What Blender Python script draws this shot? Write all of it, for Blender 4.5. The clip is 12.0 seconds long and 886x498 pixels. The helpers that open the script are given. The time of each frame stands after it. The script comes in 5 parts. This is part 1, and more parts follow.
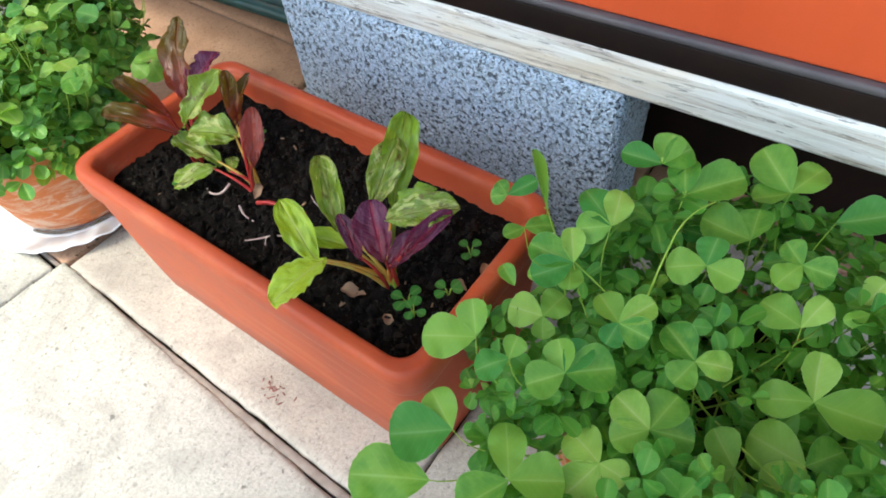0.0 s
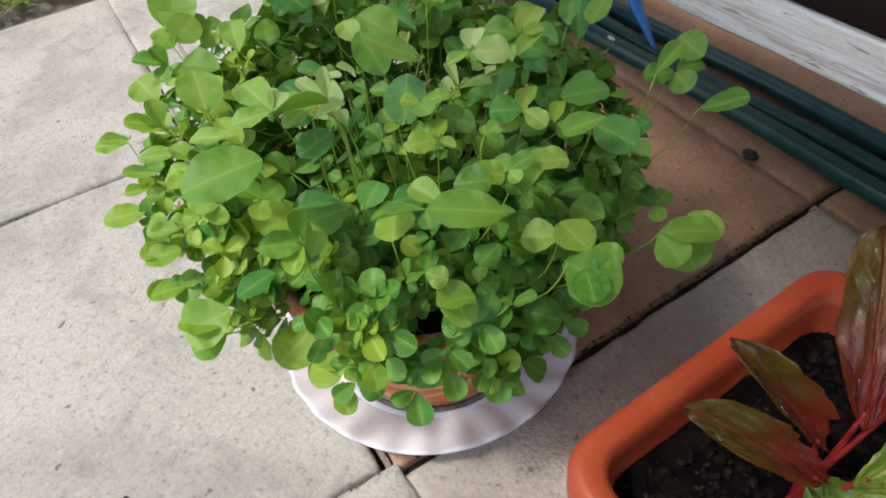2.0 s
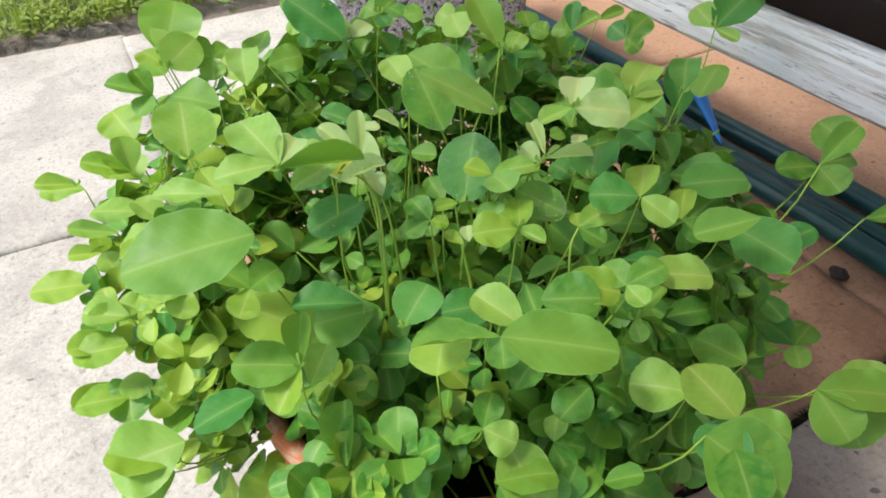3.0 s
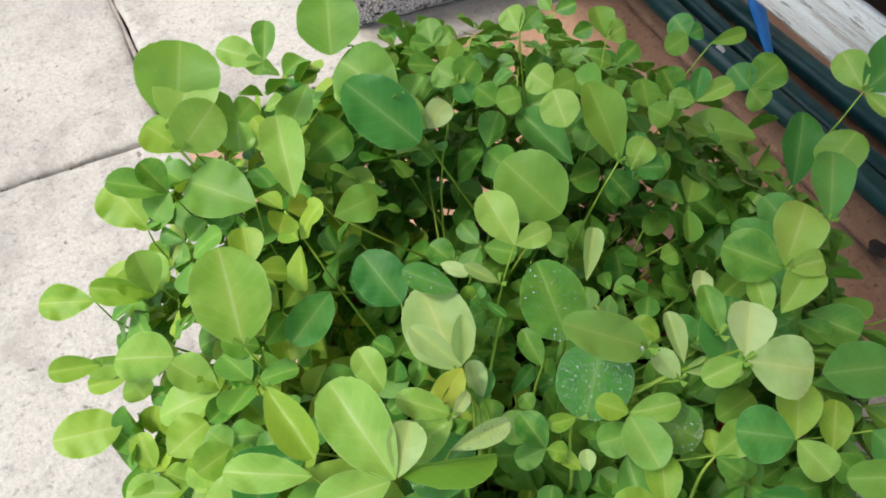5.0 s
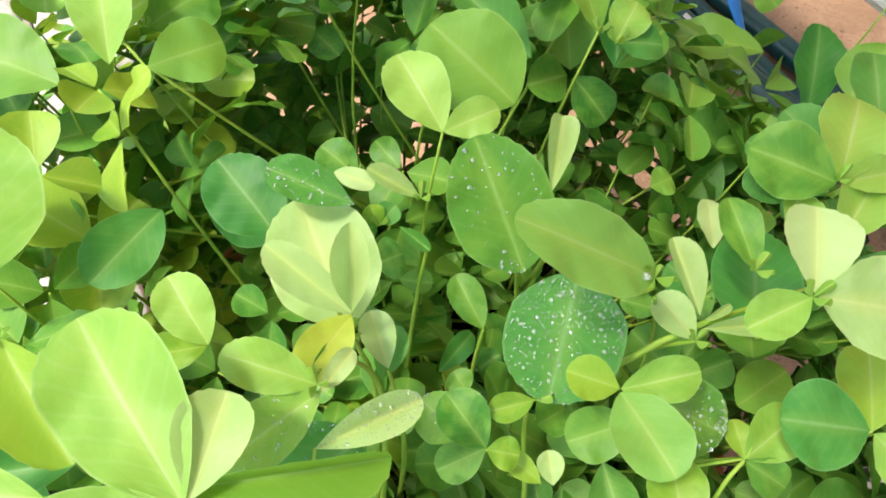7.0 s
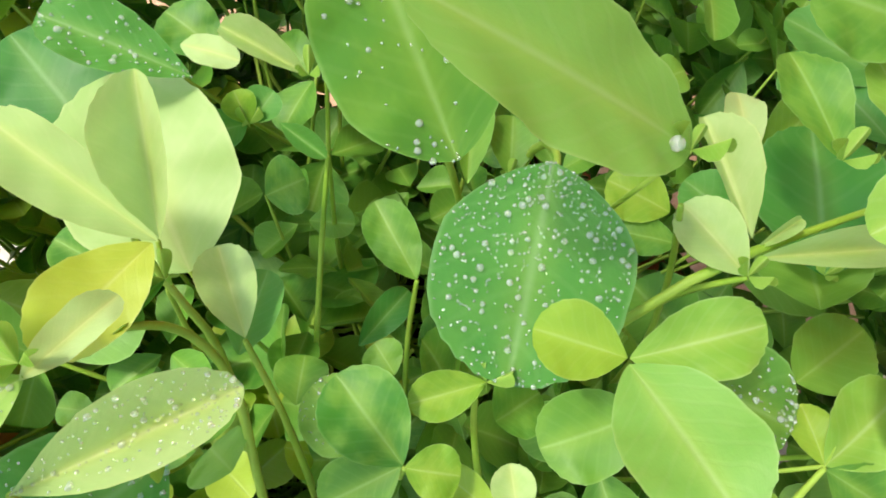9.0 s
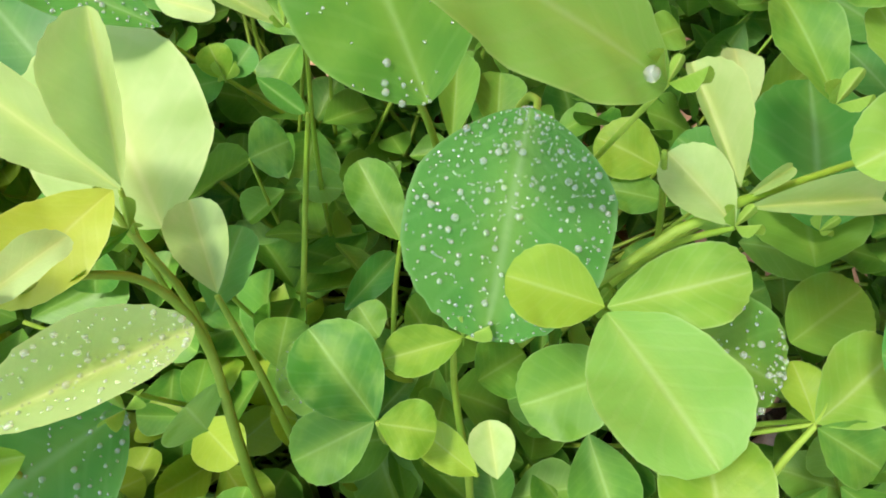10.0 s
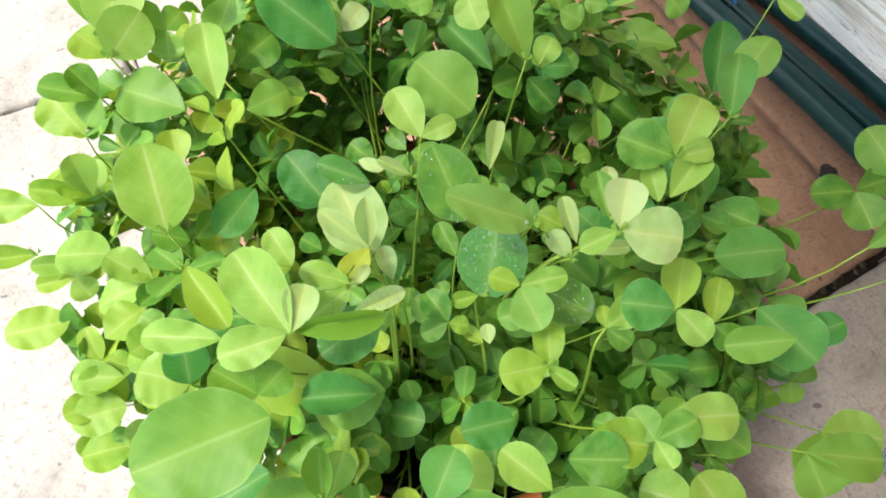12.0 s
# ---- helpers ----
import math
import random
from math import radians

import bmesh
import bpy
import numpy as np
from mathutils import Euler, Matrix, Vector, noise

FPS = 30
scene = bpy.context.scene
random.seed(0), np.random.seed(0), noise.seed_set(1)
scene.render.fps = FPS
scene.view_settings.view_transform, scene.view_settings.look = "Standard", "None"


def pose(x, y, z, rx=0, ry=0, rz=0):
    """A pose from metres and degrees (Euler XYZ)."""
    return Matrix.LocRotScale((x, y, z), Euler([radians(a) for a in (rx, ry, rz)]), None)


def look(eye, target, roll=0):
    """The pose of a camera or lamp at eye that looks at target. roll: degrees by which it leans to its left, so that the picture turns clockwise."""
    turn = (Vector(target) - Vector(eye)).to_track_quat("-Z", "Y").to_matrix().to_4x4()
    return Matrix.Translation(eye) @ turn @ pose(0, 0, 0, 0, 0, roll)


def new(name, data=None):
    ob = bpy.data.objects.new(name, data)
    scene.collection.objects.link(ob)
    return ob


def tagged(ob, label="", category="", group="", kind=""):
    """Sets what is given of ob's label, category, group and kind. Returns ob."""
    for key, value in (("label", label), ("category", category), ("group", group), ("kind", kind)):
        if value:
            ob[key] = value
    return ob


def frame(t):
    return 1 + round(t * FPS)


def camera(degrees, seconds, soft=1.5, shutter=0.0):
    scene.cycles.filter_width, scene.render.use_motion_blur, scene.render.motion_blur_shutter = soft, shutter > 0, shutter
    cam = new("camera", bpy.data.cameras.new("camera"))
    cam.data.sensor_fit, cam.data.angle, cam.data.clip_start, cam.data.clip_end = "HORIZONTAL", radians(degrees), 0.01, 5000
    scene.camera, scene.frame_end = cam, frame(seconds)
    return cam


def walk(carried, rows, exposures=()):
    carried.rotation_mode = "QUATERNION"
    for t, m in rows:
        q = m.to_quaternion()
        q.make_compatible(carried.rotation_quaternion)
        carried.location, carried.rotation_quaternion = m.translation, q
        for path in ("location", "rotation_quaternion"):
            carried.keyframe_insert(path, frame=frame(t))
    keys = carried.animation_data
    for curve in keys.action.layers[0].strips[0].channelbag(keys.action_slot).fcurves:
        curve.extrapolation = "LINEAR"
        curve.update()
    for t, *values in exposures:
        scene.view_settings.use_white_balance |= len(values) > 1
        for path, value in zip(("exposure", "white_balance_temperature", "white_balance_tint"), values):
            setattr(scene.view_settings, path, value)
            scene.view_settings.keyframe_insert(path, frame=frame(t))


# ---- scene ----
cam = camera(69.3, 12.0, soft=1.8)

PATH = [
    (0, (-0.084, -0.752, 0.635), (0.856, 0.092, -0.915), -6.6),
    (0.3, (-0.074, -0.653, 0.671), (0.86, 0.129, -0.916), -3.9),
    (0.5, (-0.1, -0.656, 0.662), (0.868, 0.233, -0.846), -5.9),
    (1, (-0.096, -0.61, 0.677), (0.806, 0.378, -0.809), -6.7),
    (1.2, (-0.083, -0.575, 0.679), (0.689, 0.485, -0.83), -9.9),
    (1.5, (-0.099, -0.452, 0.642), (0.618, 0.656, -0.861), -8.3),
    (1.7, (-0.087, -0.359, 0.578), (0.562, 0.82, -0.901), -8.9),
    (2, (-0.051, -0.214, 0.525), (0.573, 0.929, -0.993), -5.8),
    (2.5, (-0.027, -0.128, 0.448), (0.579, 1.09, -1.018), -4.4),
    (3, (-0.028, -0.115, 0.45), (0.691, 1.169, -0.905), 0.1),
    (3.2, (-0.034, -0.105, 0.465), (0.698, 1.198, -0.864), 0.3),
    (4.8, (0.003, 0.048, 0.518), (0.581, 0.873, -1.21), 5.4),
    (5, (-0.001, 0.051, 0.508), (0.579, 0.841, -1.235), 7.4),
    (5.5, (-0.033, -0.001, 0.495), (0.595, 0.877, -1.19), 9.3),
    (6, (-0.023, -0.002, 0.509), (0.656, 0.828, -1.179), 13.6),
    (6.5, (-0.003, 0.034, 0.443), (0.725, 0.806, -1.253), 16.8),
    (6.7, (0.014, 0.048, 0.429), (0.739, 0.81, -1.272), 15.7),
    (8.3, (0.042, 0.061, 0.375), (0.785, 0.758, -1.346), 16.7),
    (8.5, (0.049, 0.06, 0.365), (0.81, 0.749, -1.351), 17.5),
    (9, (0.053, 0.058, 0.363), (0.802, 0.752, -1.357), 16.5),
    (9.5, (0.057, 0.059, 0.365), (0.783, 0.745, -1.368), 15.2),
    (10, (0.056, 0.053, 0.359), (0.76, 0.726, -1.388), 15.4),
    (10.5, (0.054, 0.056, 0.366), (0.757, 0.741, -1.377), 15.3),
    (11, (0.049, 0.055, 0.377), (0.77, 0.739, -1.359), 15.9),
    (11.5, (0.039, 0.042, 0.412), (0.727, 0.749, -1.327), 14.4),
    (12, (0.013, 0.007, 0.513), (0.542, 0.687, -1.292), 8.0),
]
EXPOSURES = [(0, 1.68, 6600, 0), (1.0, 1.52, 6600, 6), (1.6, 1.0, 6600, 9), (2.1, 0.8, 6600, 8), (2.6, 1.3, 6600, 8), (3.2, 1.25, 6600, 8),
             (4.8, 1.1, 6550, 8), (5.5, 1.1, 6600, 6), (6.0, 1.33, 6750, 5), (6.7, 1.8, 7000, 4), (8.5, 1.8, 7100, 5), (10, 1.76, 7100, 5),
             (11, 1.98, 7100, 6), (11.5, 2.22, 7050, 7), (11.8, 2.1, 7000, 7), (12, 1.63, 6850, 7)]
walk(cam, [(t, look(eye, target, roll)) for t, eye, target, roll in PATH],
     exposures=EXPOSURES)

# ---- world ----
SUN_ELEVATION, SUN_AZIMUTH = 60.0, 158.0
to_sun = Vector((math.cos(radians(SUN_ELEVATION)) * math.cos(radians(SUN_AZIMUTH)),
                 math.cos(radians(SUN_ELEVATION)) * math.sin(radians(SUN_AZIMUTH)),
                 math.sin(radians(SUN_ELEVATION))))
world = bpy.data.worlds.new("sky")
scene.world = world
world.use_nodes = True
sky = world.node_tree.nodes.new("ShaderNodeTexSky")
sky.sky_type, sky.sun_disc = "NISHITA", False
sky.sun_elevation, sky.sun_rotation = radians(SUN_ELEVATION), radians(90.0 - SUN_AZIMUTH)
sky.air_density, sky.dust_density = 1.0, 2.5
world.node_tree.links.new(sky.outputs[0], world.node_tree.nodes["Background"].inputs[0])
world.node_tree.nodes["Background"].inputs[1].default_value = 0.15

sun = new("sun", bpy.data.lights.new("sun", "SUN"))
sun.data.energy, sun.data.angle, sun.data.color = 1.5, radians(9.0), (1.0, 0.965, 0.92)
sun.matrix_world = look(to_sun * 10, (0, 0, 0))


# ---- materials ----
def nodes_of(name):
    mat = bpy.data.materials.new(name)
    mat.use_nodes = True
    tree = mat.node_tree
    return mat, tree, tree.nodes["Principled BSDF"]


def node(tree, kind, links=(), operation="", use_clamp=False, data_type="", interpolation_type="", feature=""):
    """A node; links: (input, socket or value) pairs."""
    n = tree.nodes.new(kind)
    if operation:
        n.operation = operation
    if use_clamp:
        n.use_clamp = True
    if data_type:
        n.data_type = data_type
    if interpolation_type:
        n.interpolation_type = interpolation_type
    if feature:
        n.feature = feature
    for key, value in links:
        if isinstance(value, bpy.types.NodeSocket):
            tree.links.new(value, n.inputs[key])
        else:
            n.inputs[key].default_value = value
    return n


def math_node(tree, op, a, b=0.0, clamp=False):
    return node(tree, "ShaderNodeMath", ((0, a), (1, b)), operation=op, use_clamp=clamp).outputs[0]


def mix_colour(tree, fac, a, b):
    n = node(tree, "ShaderNodeMix", (), data_type="RGBA")
    for index, value in ((0, fac), (6, a), (7, b)):
        if isinstance(value, bpy.types.NodeSocket):
            tree.links.new(value, n.inputs[index])
        else:
            n.inputs[index].default_value = value if index == 0 else (*value, 1.0)
    return n.outputs[2]


def ramp(tree, value, low, high):
    """0 below low, 1 above high, soft between."""
    n = node(tree, "ShaderNodeMapRange", ((0, value), (1, low), (2, high), (3, 0.0), (4, 1.0)), interpolation_type="SMOOTHSTEP")
    return n.outputs[0]


def grain(tree, scale, detail=4.0, vector=None, rough=0.55, distortion=0.0):
    n = node(tree, "ShaderNodeTexNoise", (("Scale", scale), ("Detail", detail), ("Roughness", rough), ("Distortion", distortion)))
    if vector is not None:
        tree.links.new(vector, n.inputs["Vector"])
    return n.outputs[0]


def place(tree, scale=(1, 1, 1), kind="Object"):
    c = node(tree, "ShaderNodeTexCoord").outputs[kind]
    return node(tree, "ShaderNodeMapping", (("Vector", c), ("Scale", scale))).outputs[0]


def relief(tree, bsdf, height, strength, distance):
    n = node(tree, "ShaderNodeBump", (("Height", height), ("Strength", strength), ("Distance", distance)))
    tree.links.new(n.outputs[0], bsdf.inputs["Normal"])


def set_in(bsdf, tree, **values):
    for key, value in values.items():
        key = {"base": "Base Color", "rough": "Roughness", "spec": "Specular IOR Level", "metal": "Metallic"}[key]
        if isinstance(value, bpy.types.NodeSocket):
            tree.links.new(value, bsdf.inputs[key])
        else:
            bsdf.inputs[key].default_value = (*value, 1.0) if key == "Base Color" else value


def leaf_material(name, dark, light, rib, through_light, islands=False, gloss=0.40, spec=0.30, blotch=None, clear=0.31, foot=None, patch=None, bump=0.14, depth=0.0004):
    """A leaf: paler midrib, side veins and margin; light passes through the blade."""
    mat, tree, bsdf = nodes_of(name)
    uv = node(tree, "ShaderNodeTexCoord").outputs["UV"]
    split = node(tree, "ShaderNodeSeparateXYZ", ((0, uv),))
    u, v = split.outputs[0], split.outputs[1]
    side = math_node(tree, "MULTIPLY", math_node(tree, "ABSOLUTE", math_node(tree, "SUBTRACT", u, 0.5)), 2.0)
    midrib = math_node(tree, "SUBTRACT", 1.0, ramp(tree, side, 0.0, 0.085))
    phase = math_node(tree, "MULTIPLY", math_node(tree, "SUBTRACT", v, math_node(tree, "MULTIPLY", side, 0.28)), 48.0)
    margin = ramp(tree, side, 0.94, 1.0)
    luck = node(tree, "ShaderNodeNewGeometry").outputs["Random Per Island"] if islands else node(tree, "ShaderNodeObjectInfo").outputs["Random"]
    shift = node(tree, "ShaderNodeVectorMath", ((0, uv), (1, node(tree, "ShaderNodeCombineXYZ", ((0, math_node(tree, "MULTIPLY", luck, 37.0)), (1, luck))).outputs[0])), operation="ADD").outputs[0]
    cloud = grain(tree, 3.0, 3.0, shift)
    vein = ramp(tree, math_node(tree, "SINE", math_node(tree, "ADD", phase, math_node(tree, "MULTIPLY", grain(tree, 4.0, 1.0, shift), 3.0))), 0.55, 1.0)
    fine = grain(tree, 42.0, 2.0, shift)
    base = mix_colour(tree, luck, dark, light)
    base = mix_colour(tree, math_node(tree, "MULTIPLY", ramp(tree, cloud, 0.40, 0.66), 0.65), base, light)
    if blotch:
        base = mix_colour(tree, ramp(tree, grain(tree, 2.8, 5.0, shift, 0.6, 0.8), 0.51, 0.60), base, blotch)
    if patch:
        base = mix_colour(tree, ramp(tree, grain(tree, 3.6, 5.0, shift, 0.65, 1.2), 0.55, 0.64), base, patch)
    if foot:
        base = mix_colour(tree, math_node(tree, "SUBTRACT", 1.0, ramp(tree, math_node(tree, "ADD", v, math_node(tree, "MULTIPLY", cloud, 0.5)), 0.42, 1.02)), base, foot)
    base = mix_colour(tree, math_node(tree, "MULTIPLY", fine, 0.25), base, dark)
    base = mix_colour(tree, math_node(tree, "MULTIPLY", vein, 0.07), base, rib)
    base = mix_colour(tree, math_node(tree, "MULTIPLY", math_node(tree, "SUBTRACT", 1.0, ramp(tree, math_node(tree, "ADD", side, math_node(tree, "MULTIPLY", cloud, 0.3)), 0.1, 0.55)), 0.30), base, (rib[0], rib[1] * 0.94, rib[2] * 0.4))
    base = mix_colour(tree, math_node(tree, "MULTIPLY", midrib, 0.42), base, rib)
    base = mix_colour(tree, math_node(tree, "MULTIPLY", margin, 0.35), base, rib)
    set_in(bsdf, tree, base=base, rough=math_node(tree, "ADD", math_node(tree, "MULTIPLY", cloud, 0.25), gloss - 0.06), spec=spec)
    height = math_node(tree, "ADD", math_node(tree, "ADD", math_node(tree, "MULTIPLY", vein, -0.2), math_node(tree, "MULTIPLY", midrib, -1.0)), math_node(tree, "ADD", math_node(tree, "MULTIPLY", fine, 0.5), math_node(tree, "MULTIPLY", cloud, 2.0)))
    relief(tree, bsdf, height, bump, depth)
    glow = node(tree, "ShaderNodeBsdfTranslucent", (("Color", mix_colour(tree, 0.75, base, through_light)),))
    both = node(tree, "ShaderNodeMixShader", ((0, clear), (1, bsdf.outputs[0]), (2, glow.outputs[0])))
    tree.links.new(both.outputs[0], tree.nodes["Material Output"].inputs[0])
    return mat


GREEN = dict(dark=(0.036, 0.180, 0.020), light=(0.182, 0.345, 0.047), rib=(0.30, 0.47, 0.15), through_light=(0.32, 0.60, 0.03))
leaf_green = leaf_material("leaf_green", **GREEN)
leaf_mass = leaf_material("leaf_mass", (0.030, 0.158, 0.018), (0.140, 0.310, 0.038), (0.28, 0.45, 0.14), (0.28, 0.54, 0.03), islands=True, clear=0.17)
# yellower copy of leaf_mass for the sun side, sunlight included in its colour
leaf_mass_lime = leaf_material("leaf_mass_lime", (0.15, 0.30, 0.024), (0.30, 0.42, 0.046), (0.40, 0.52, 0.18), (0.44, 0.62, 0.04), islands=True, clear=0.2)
leaf_mass_deep = leaf_material("leaf_mass_deep", (0.034, 0.165, 0.022), (0.110, 0.300, 0.038), (0.22, 0.38, 0.13), (0.20, 0.50, 0.03), islands=True)
leaf_young = leaf_material("leaf_young", (0.165, 0.345, 0.040), (0.280, 0.450, 0.080), (0.46, 0.58, 0.28), (0.40, 0.66, 0.10))
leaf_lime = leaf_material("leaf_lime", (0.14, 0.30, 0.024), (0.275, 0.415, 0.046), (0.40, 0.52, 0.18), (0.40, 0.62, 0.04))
leaf_pale = leaf_material("leaf_pale", (0.32, 0.48, 0.15), (0.45, 0.58, 0.25), (0.60, 0.64, 0.30), (0.52, 0.74, 0.20), clear=0.36)
leaf_gold = leaf_material("leaf_gold", (0.36, 0.46, 0.045), (0.47, 0.55, 0.09), (0.58, 0.62, 0.22), (0.62, 0.70, 0.06), clear=0.36)
leaf_blue = leaf_material("leaf_blue", (0.052, 0.220, 0.034), (0.105, 0.290, 0.052), (0.26, 0.43, 0.18), (0.16, 0.48, 0.06), gloss=0.50)
leaf_dull = leaf_material("leaf_dull", (0.150, 0.330, 0.058), (0.200, 0.380, 0.075), (0.36, 0.48, 0.19), (0.34, 0.56, 0.05), clear=0.3)
leaf_old = leaf_material("leaf_old", (0.030, 0.165, 0.024), (0.060, 0.225, 0.036), (0.22, 0.40, 0.17), (0.10, 0.38, 0.06), clear=0.3)
chard_lime = leaf_material("chard_lime", (0.30, 0.46, 0.015), (0.42, 0.58, 0.03), (0.48, 0.55, 0.20), (0.45, 0.62, 0.06), clear=0.35, gloss=0.17, spec=0.6, bump=0.6, depth=0.0011)
chard_green = leaf_material("chard_green", (0.12, 0.24, 0.012), (0.25, 0.40, 0.025), (0.36, 0.46, 0.13), (0.30, 0.50, 0.05), clear=0.3, gloss=0.17, spec=0.6, bump=0.8, depth=0.0011)
chard_blotched = leaf_material("chard_blotched", (0.105, 0.20, 0.012), (0.27, 0.41, 0.03), (0.36, 0.42, 0.15), (0.38, 0.45, 0.06), blotch=(0.50, 0.53, 0.15), clear=0.28, gloss=0.17, spec=0.6, patch=(0.11, 0.075, 0.015), bump=1.0, depth=0.0011)
chard_bronze = leaf_material("chard_bronze", (0.050, 0.034, 0.005), (0.125, 0.092, 0.012), (0.26, 0.05, 0.03), (0.30, 0.16, 0.02), gloss=0.17, spec=0.6, clear=0.25, foot=(0.22, 0.014, 0.012), bump=0.8, depth=0.0011)
chard_purple = leaf_material("chard_purple", (0.036, 0.008, 0.024), (0.110, 0.022, 0.068), (0.42, 0.02, 0.08), (0.30, 0.02, 0.09), gloss=0.17, spec=0.6, clear=0.16, foot=(0.13, 0.010, 0.028), bump=1.0, depth=0.0011)
chard_red = leaf_material("chard_red", (0.19, 0.035, 0.025), (0.28, 0.06, 0.045), (0.42, 0.08, 0.06), (0.42, 0.05, 0.04), gloss=0.17, spec=0.6, clear=0.25, bump=0.8, depth=0.0011)


def speckled(name, a, b, scale, gloss, bump=0.4, depth=0.001, spots=None, spot_scale=60.0, spec=0.3, stretch=(1, 1, 1), detail=6.0):
    mat, tree, bsdf = nodes_of(name)
    at = place(tree, stretch)
    coarse, fine = grain(tree, scale, detail, at), grain(tree, scale * 11.0, 4.0, at)
    base = mix_colour(tree, ramp(tree, coarse, 0.33, 0.67), a, b)
    base = mix_colour(tree, math_node(tree, "MULTIPLY", fine, 0.35), base, tuple(q * 0.6 for q in a))
    if spots:
        base = mix_colour(tree, ramp(tree, grain(tree, spot_scale, 3.0, at), 0.62, 0.68), base, spots)
    set_in(bsdf, tree, base=base, rough=gloss, spec=spec)
    relief(tree, bsdf, math_node(tree, "ADD", fine, coarse), bump, depth)
    return mat


stem_green = speckled("stem_green", (0.20, 0.35, 0.035), (0.32, 0.45, 0.065), 60.0, 0.5, 0.2, 0.0003)
stem_red = speckled("stem_red", (0.27, 0.016, 0.018), (0.42, 0.045, 0.032), 60.0, 0.35, 0.2, 0.0003)
stem_orange = speckled("stem_orange", (0.45, 0.20, 0.03), (0.42, 0.36, 0.08), 60.0, 0.4, 0.2, 0.0003)
soil_dark = speckled("soil_dark", (0.004, 0.0035, 0.003), (0.014, 0.011, 0.009), 70.0, 0.85, 0.9, 0.004, spots=(0.055, 0.046, 0.034), spot_scale=190.0, spec=0.06)
crumb_dark = speckled("crumb_dark", (0.004, 0.0032, 0.003), (0.022, 0.017, 0.012), 120.0, 0.75, 0.6, 0.002, spec=0.12)
dry_brown = speckled("dry_brown", (0.20, 0.115, 0.065), (0.36, 0.24, 0.15), 80.0, 0.7, 0.4, 0.0006)
root_pale = speckled("root_pale", (0.45, 0.30, 0.28), (0.60, 0.48, 0.42), 80.0, 0.6, 0.2, 0.0003)
earth = speckled("earth", (0.17, 0.14, 0.11), (0.33, 0.28, 0.225), 30.0, 0.9, 0.8, 0.006, spots=(0.10, 0.13, 0.04), spot_scale=45.0)
grass_green = leaf_material("grass_green", (0.12, 0.20, 0.028), (0.30, 0.38, 0.07), (0.30, 0.38, 0.10), (0.40, 0.50, 0.06), islands=True, gloss=0.5)
turf = speckled("turf", (0.05, 0.09, 0.02), (0.14, 0.19, 0.05), 9.0, 0.9, 0.8, 0.02, spots=(0.18, 0.22, 0.06), spot_scale=40.0)
pole_green = speckled("pole_green", (0.007, 0.058, 0.060), (0.014, 0.085, 0.082), 40.0, 0.34, 0.15, 0.0005, spec=0.45)
peg_blue = speckled("peg_blue", (0.006, 0.19, 0.62), (0.01, 0.24, 0.70), 40.0, 0.35, 0.05, 0.0003, spec=0.5)
orange_paint = speckled("orange_paint", (0.66, 0.090, 0.026), (0.74, 0.112, 0.036), 3.0, 0.42, 0.05, 0.001, spec=0.4, stretch=(1, 1, 0.25))
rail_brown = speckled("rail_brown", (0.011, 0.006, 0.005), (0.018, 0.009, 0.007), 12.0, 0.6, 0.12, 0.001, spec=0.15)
bead_grey = speckled("bead_grey", (0.085, 0.075, 0.085), (0.12, 0.105, 0.11), 20.0, 0.35, 0.1, 0.0005)
pebble_dark = speckled("pebble_dark", (0.03, 0.025, 0.022), (0.07, 0.055, 0.045), 60.0, 0.8, 0.6, 0.002)
moss = speckled("moss", (0.05, 0.055, 0.025), (0.12, 0.12, 0.06), 90.0, 0.9, 0.7, 0.002)


def plastic_terracotta():
    mat, tree, bsdf = nodes_of("terracotta_plastic")
    at = place(tree)
    worn = grain(tree, 9.0, 6.0, at)
    base = mix_colour(tree, ramp(tree, worn, 0.35, 0.7), (0.32, 0.047, 0.016), (0.42, 0.076, 0.024))
    scratch = grain(tree, 14.0, 5.0, place(tree, (1.0, 0.25, 5.0)), 0.7)
    base = mix_colour(tree, math_node(tree, "MULTIPLY", ramp(tree, scratch, 0.52, 0.70), 0.38), base, (0.50, 0.20, 0.10))
    base = mix_colour(tree, math_node(tree, "MULTIPLY", ramp(tree, grain(tree, 26.0, 5.0, at, 0.65), 0.54, 0.72), 0.35), base, (0.22, 0.034, 0.016))
    base = mix_colour(tree, math_node(tree, "MULTIPLY", ramp(tree, grain(tree, 160.0, 3.0, at), 0.66, 0.72), 0.4), base, (0.16, 0.07, 0.04))
    set_in(bsdf, tree, base=base, rough=math_node(tree, "ADD", math_node(tree, "MULTIPLY", worn, 0.25), 0.32), spec=0.30)
    relief(tree, bsdf, scratch, 0.10, 0.0008)
    return mat


def clay_terracotta():
    """Fired clay with a chalky bloom in bands round the wall."""
    mat, tree, bsdf = nodes_of("terracotta_clay")
    bands = grain(tree, 10.0, 8.0, place(tree, (1.6, 1.6, 5.0)), 0.70, 0.8)
    fine = grain(tree, 150.0, 4.0, place(tree))
    base = mix_colour(tree, fine, (0.48, 0.125, 0.038), (0.60, 0.20, 0.070))
    base = mix_colour(tree, math_node(tree, "MULTIPLY", ramp(tree, bands, 0.44, 0.60), 0.72), base, (0.64, 0.46, 0.33))
    base = mix_colour(tree, math_node(tree, "MULTIPLY", ramp(tree, grain(tree, 24.0, 5.0, place(tree)), 0.64, 0.74), 0.5), base, (0.30, 0.16, 0.09))
    set_in(bsdf, tree, base=base, rough=0.8, spec=0.25)
    relief(tree, bsdf, math_node(tree, "ADD", bands, fine), 0.35, 0.0012)
    return mat


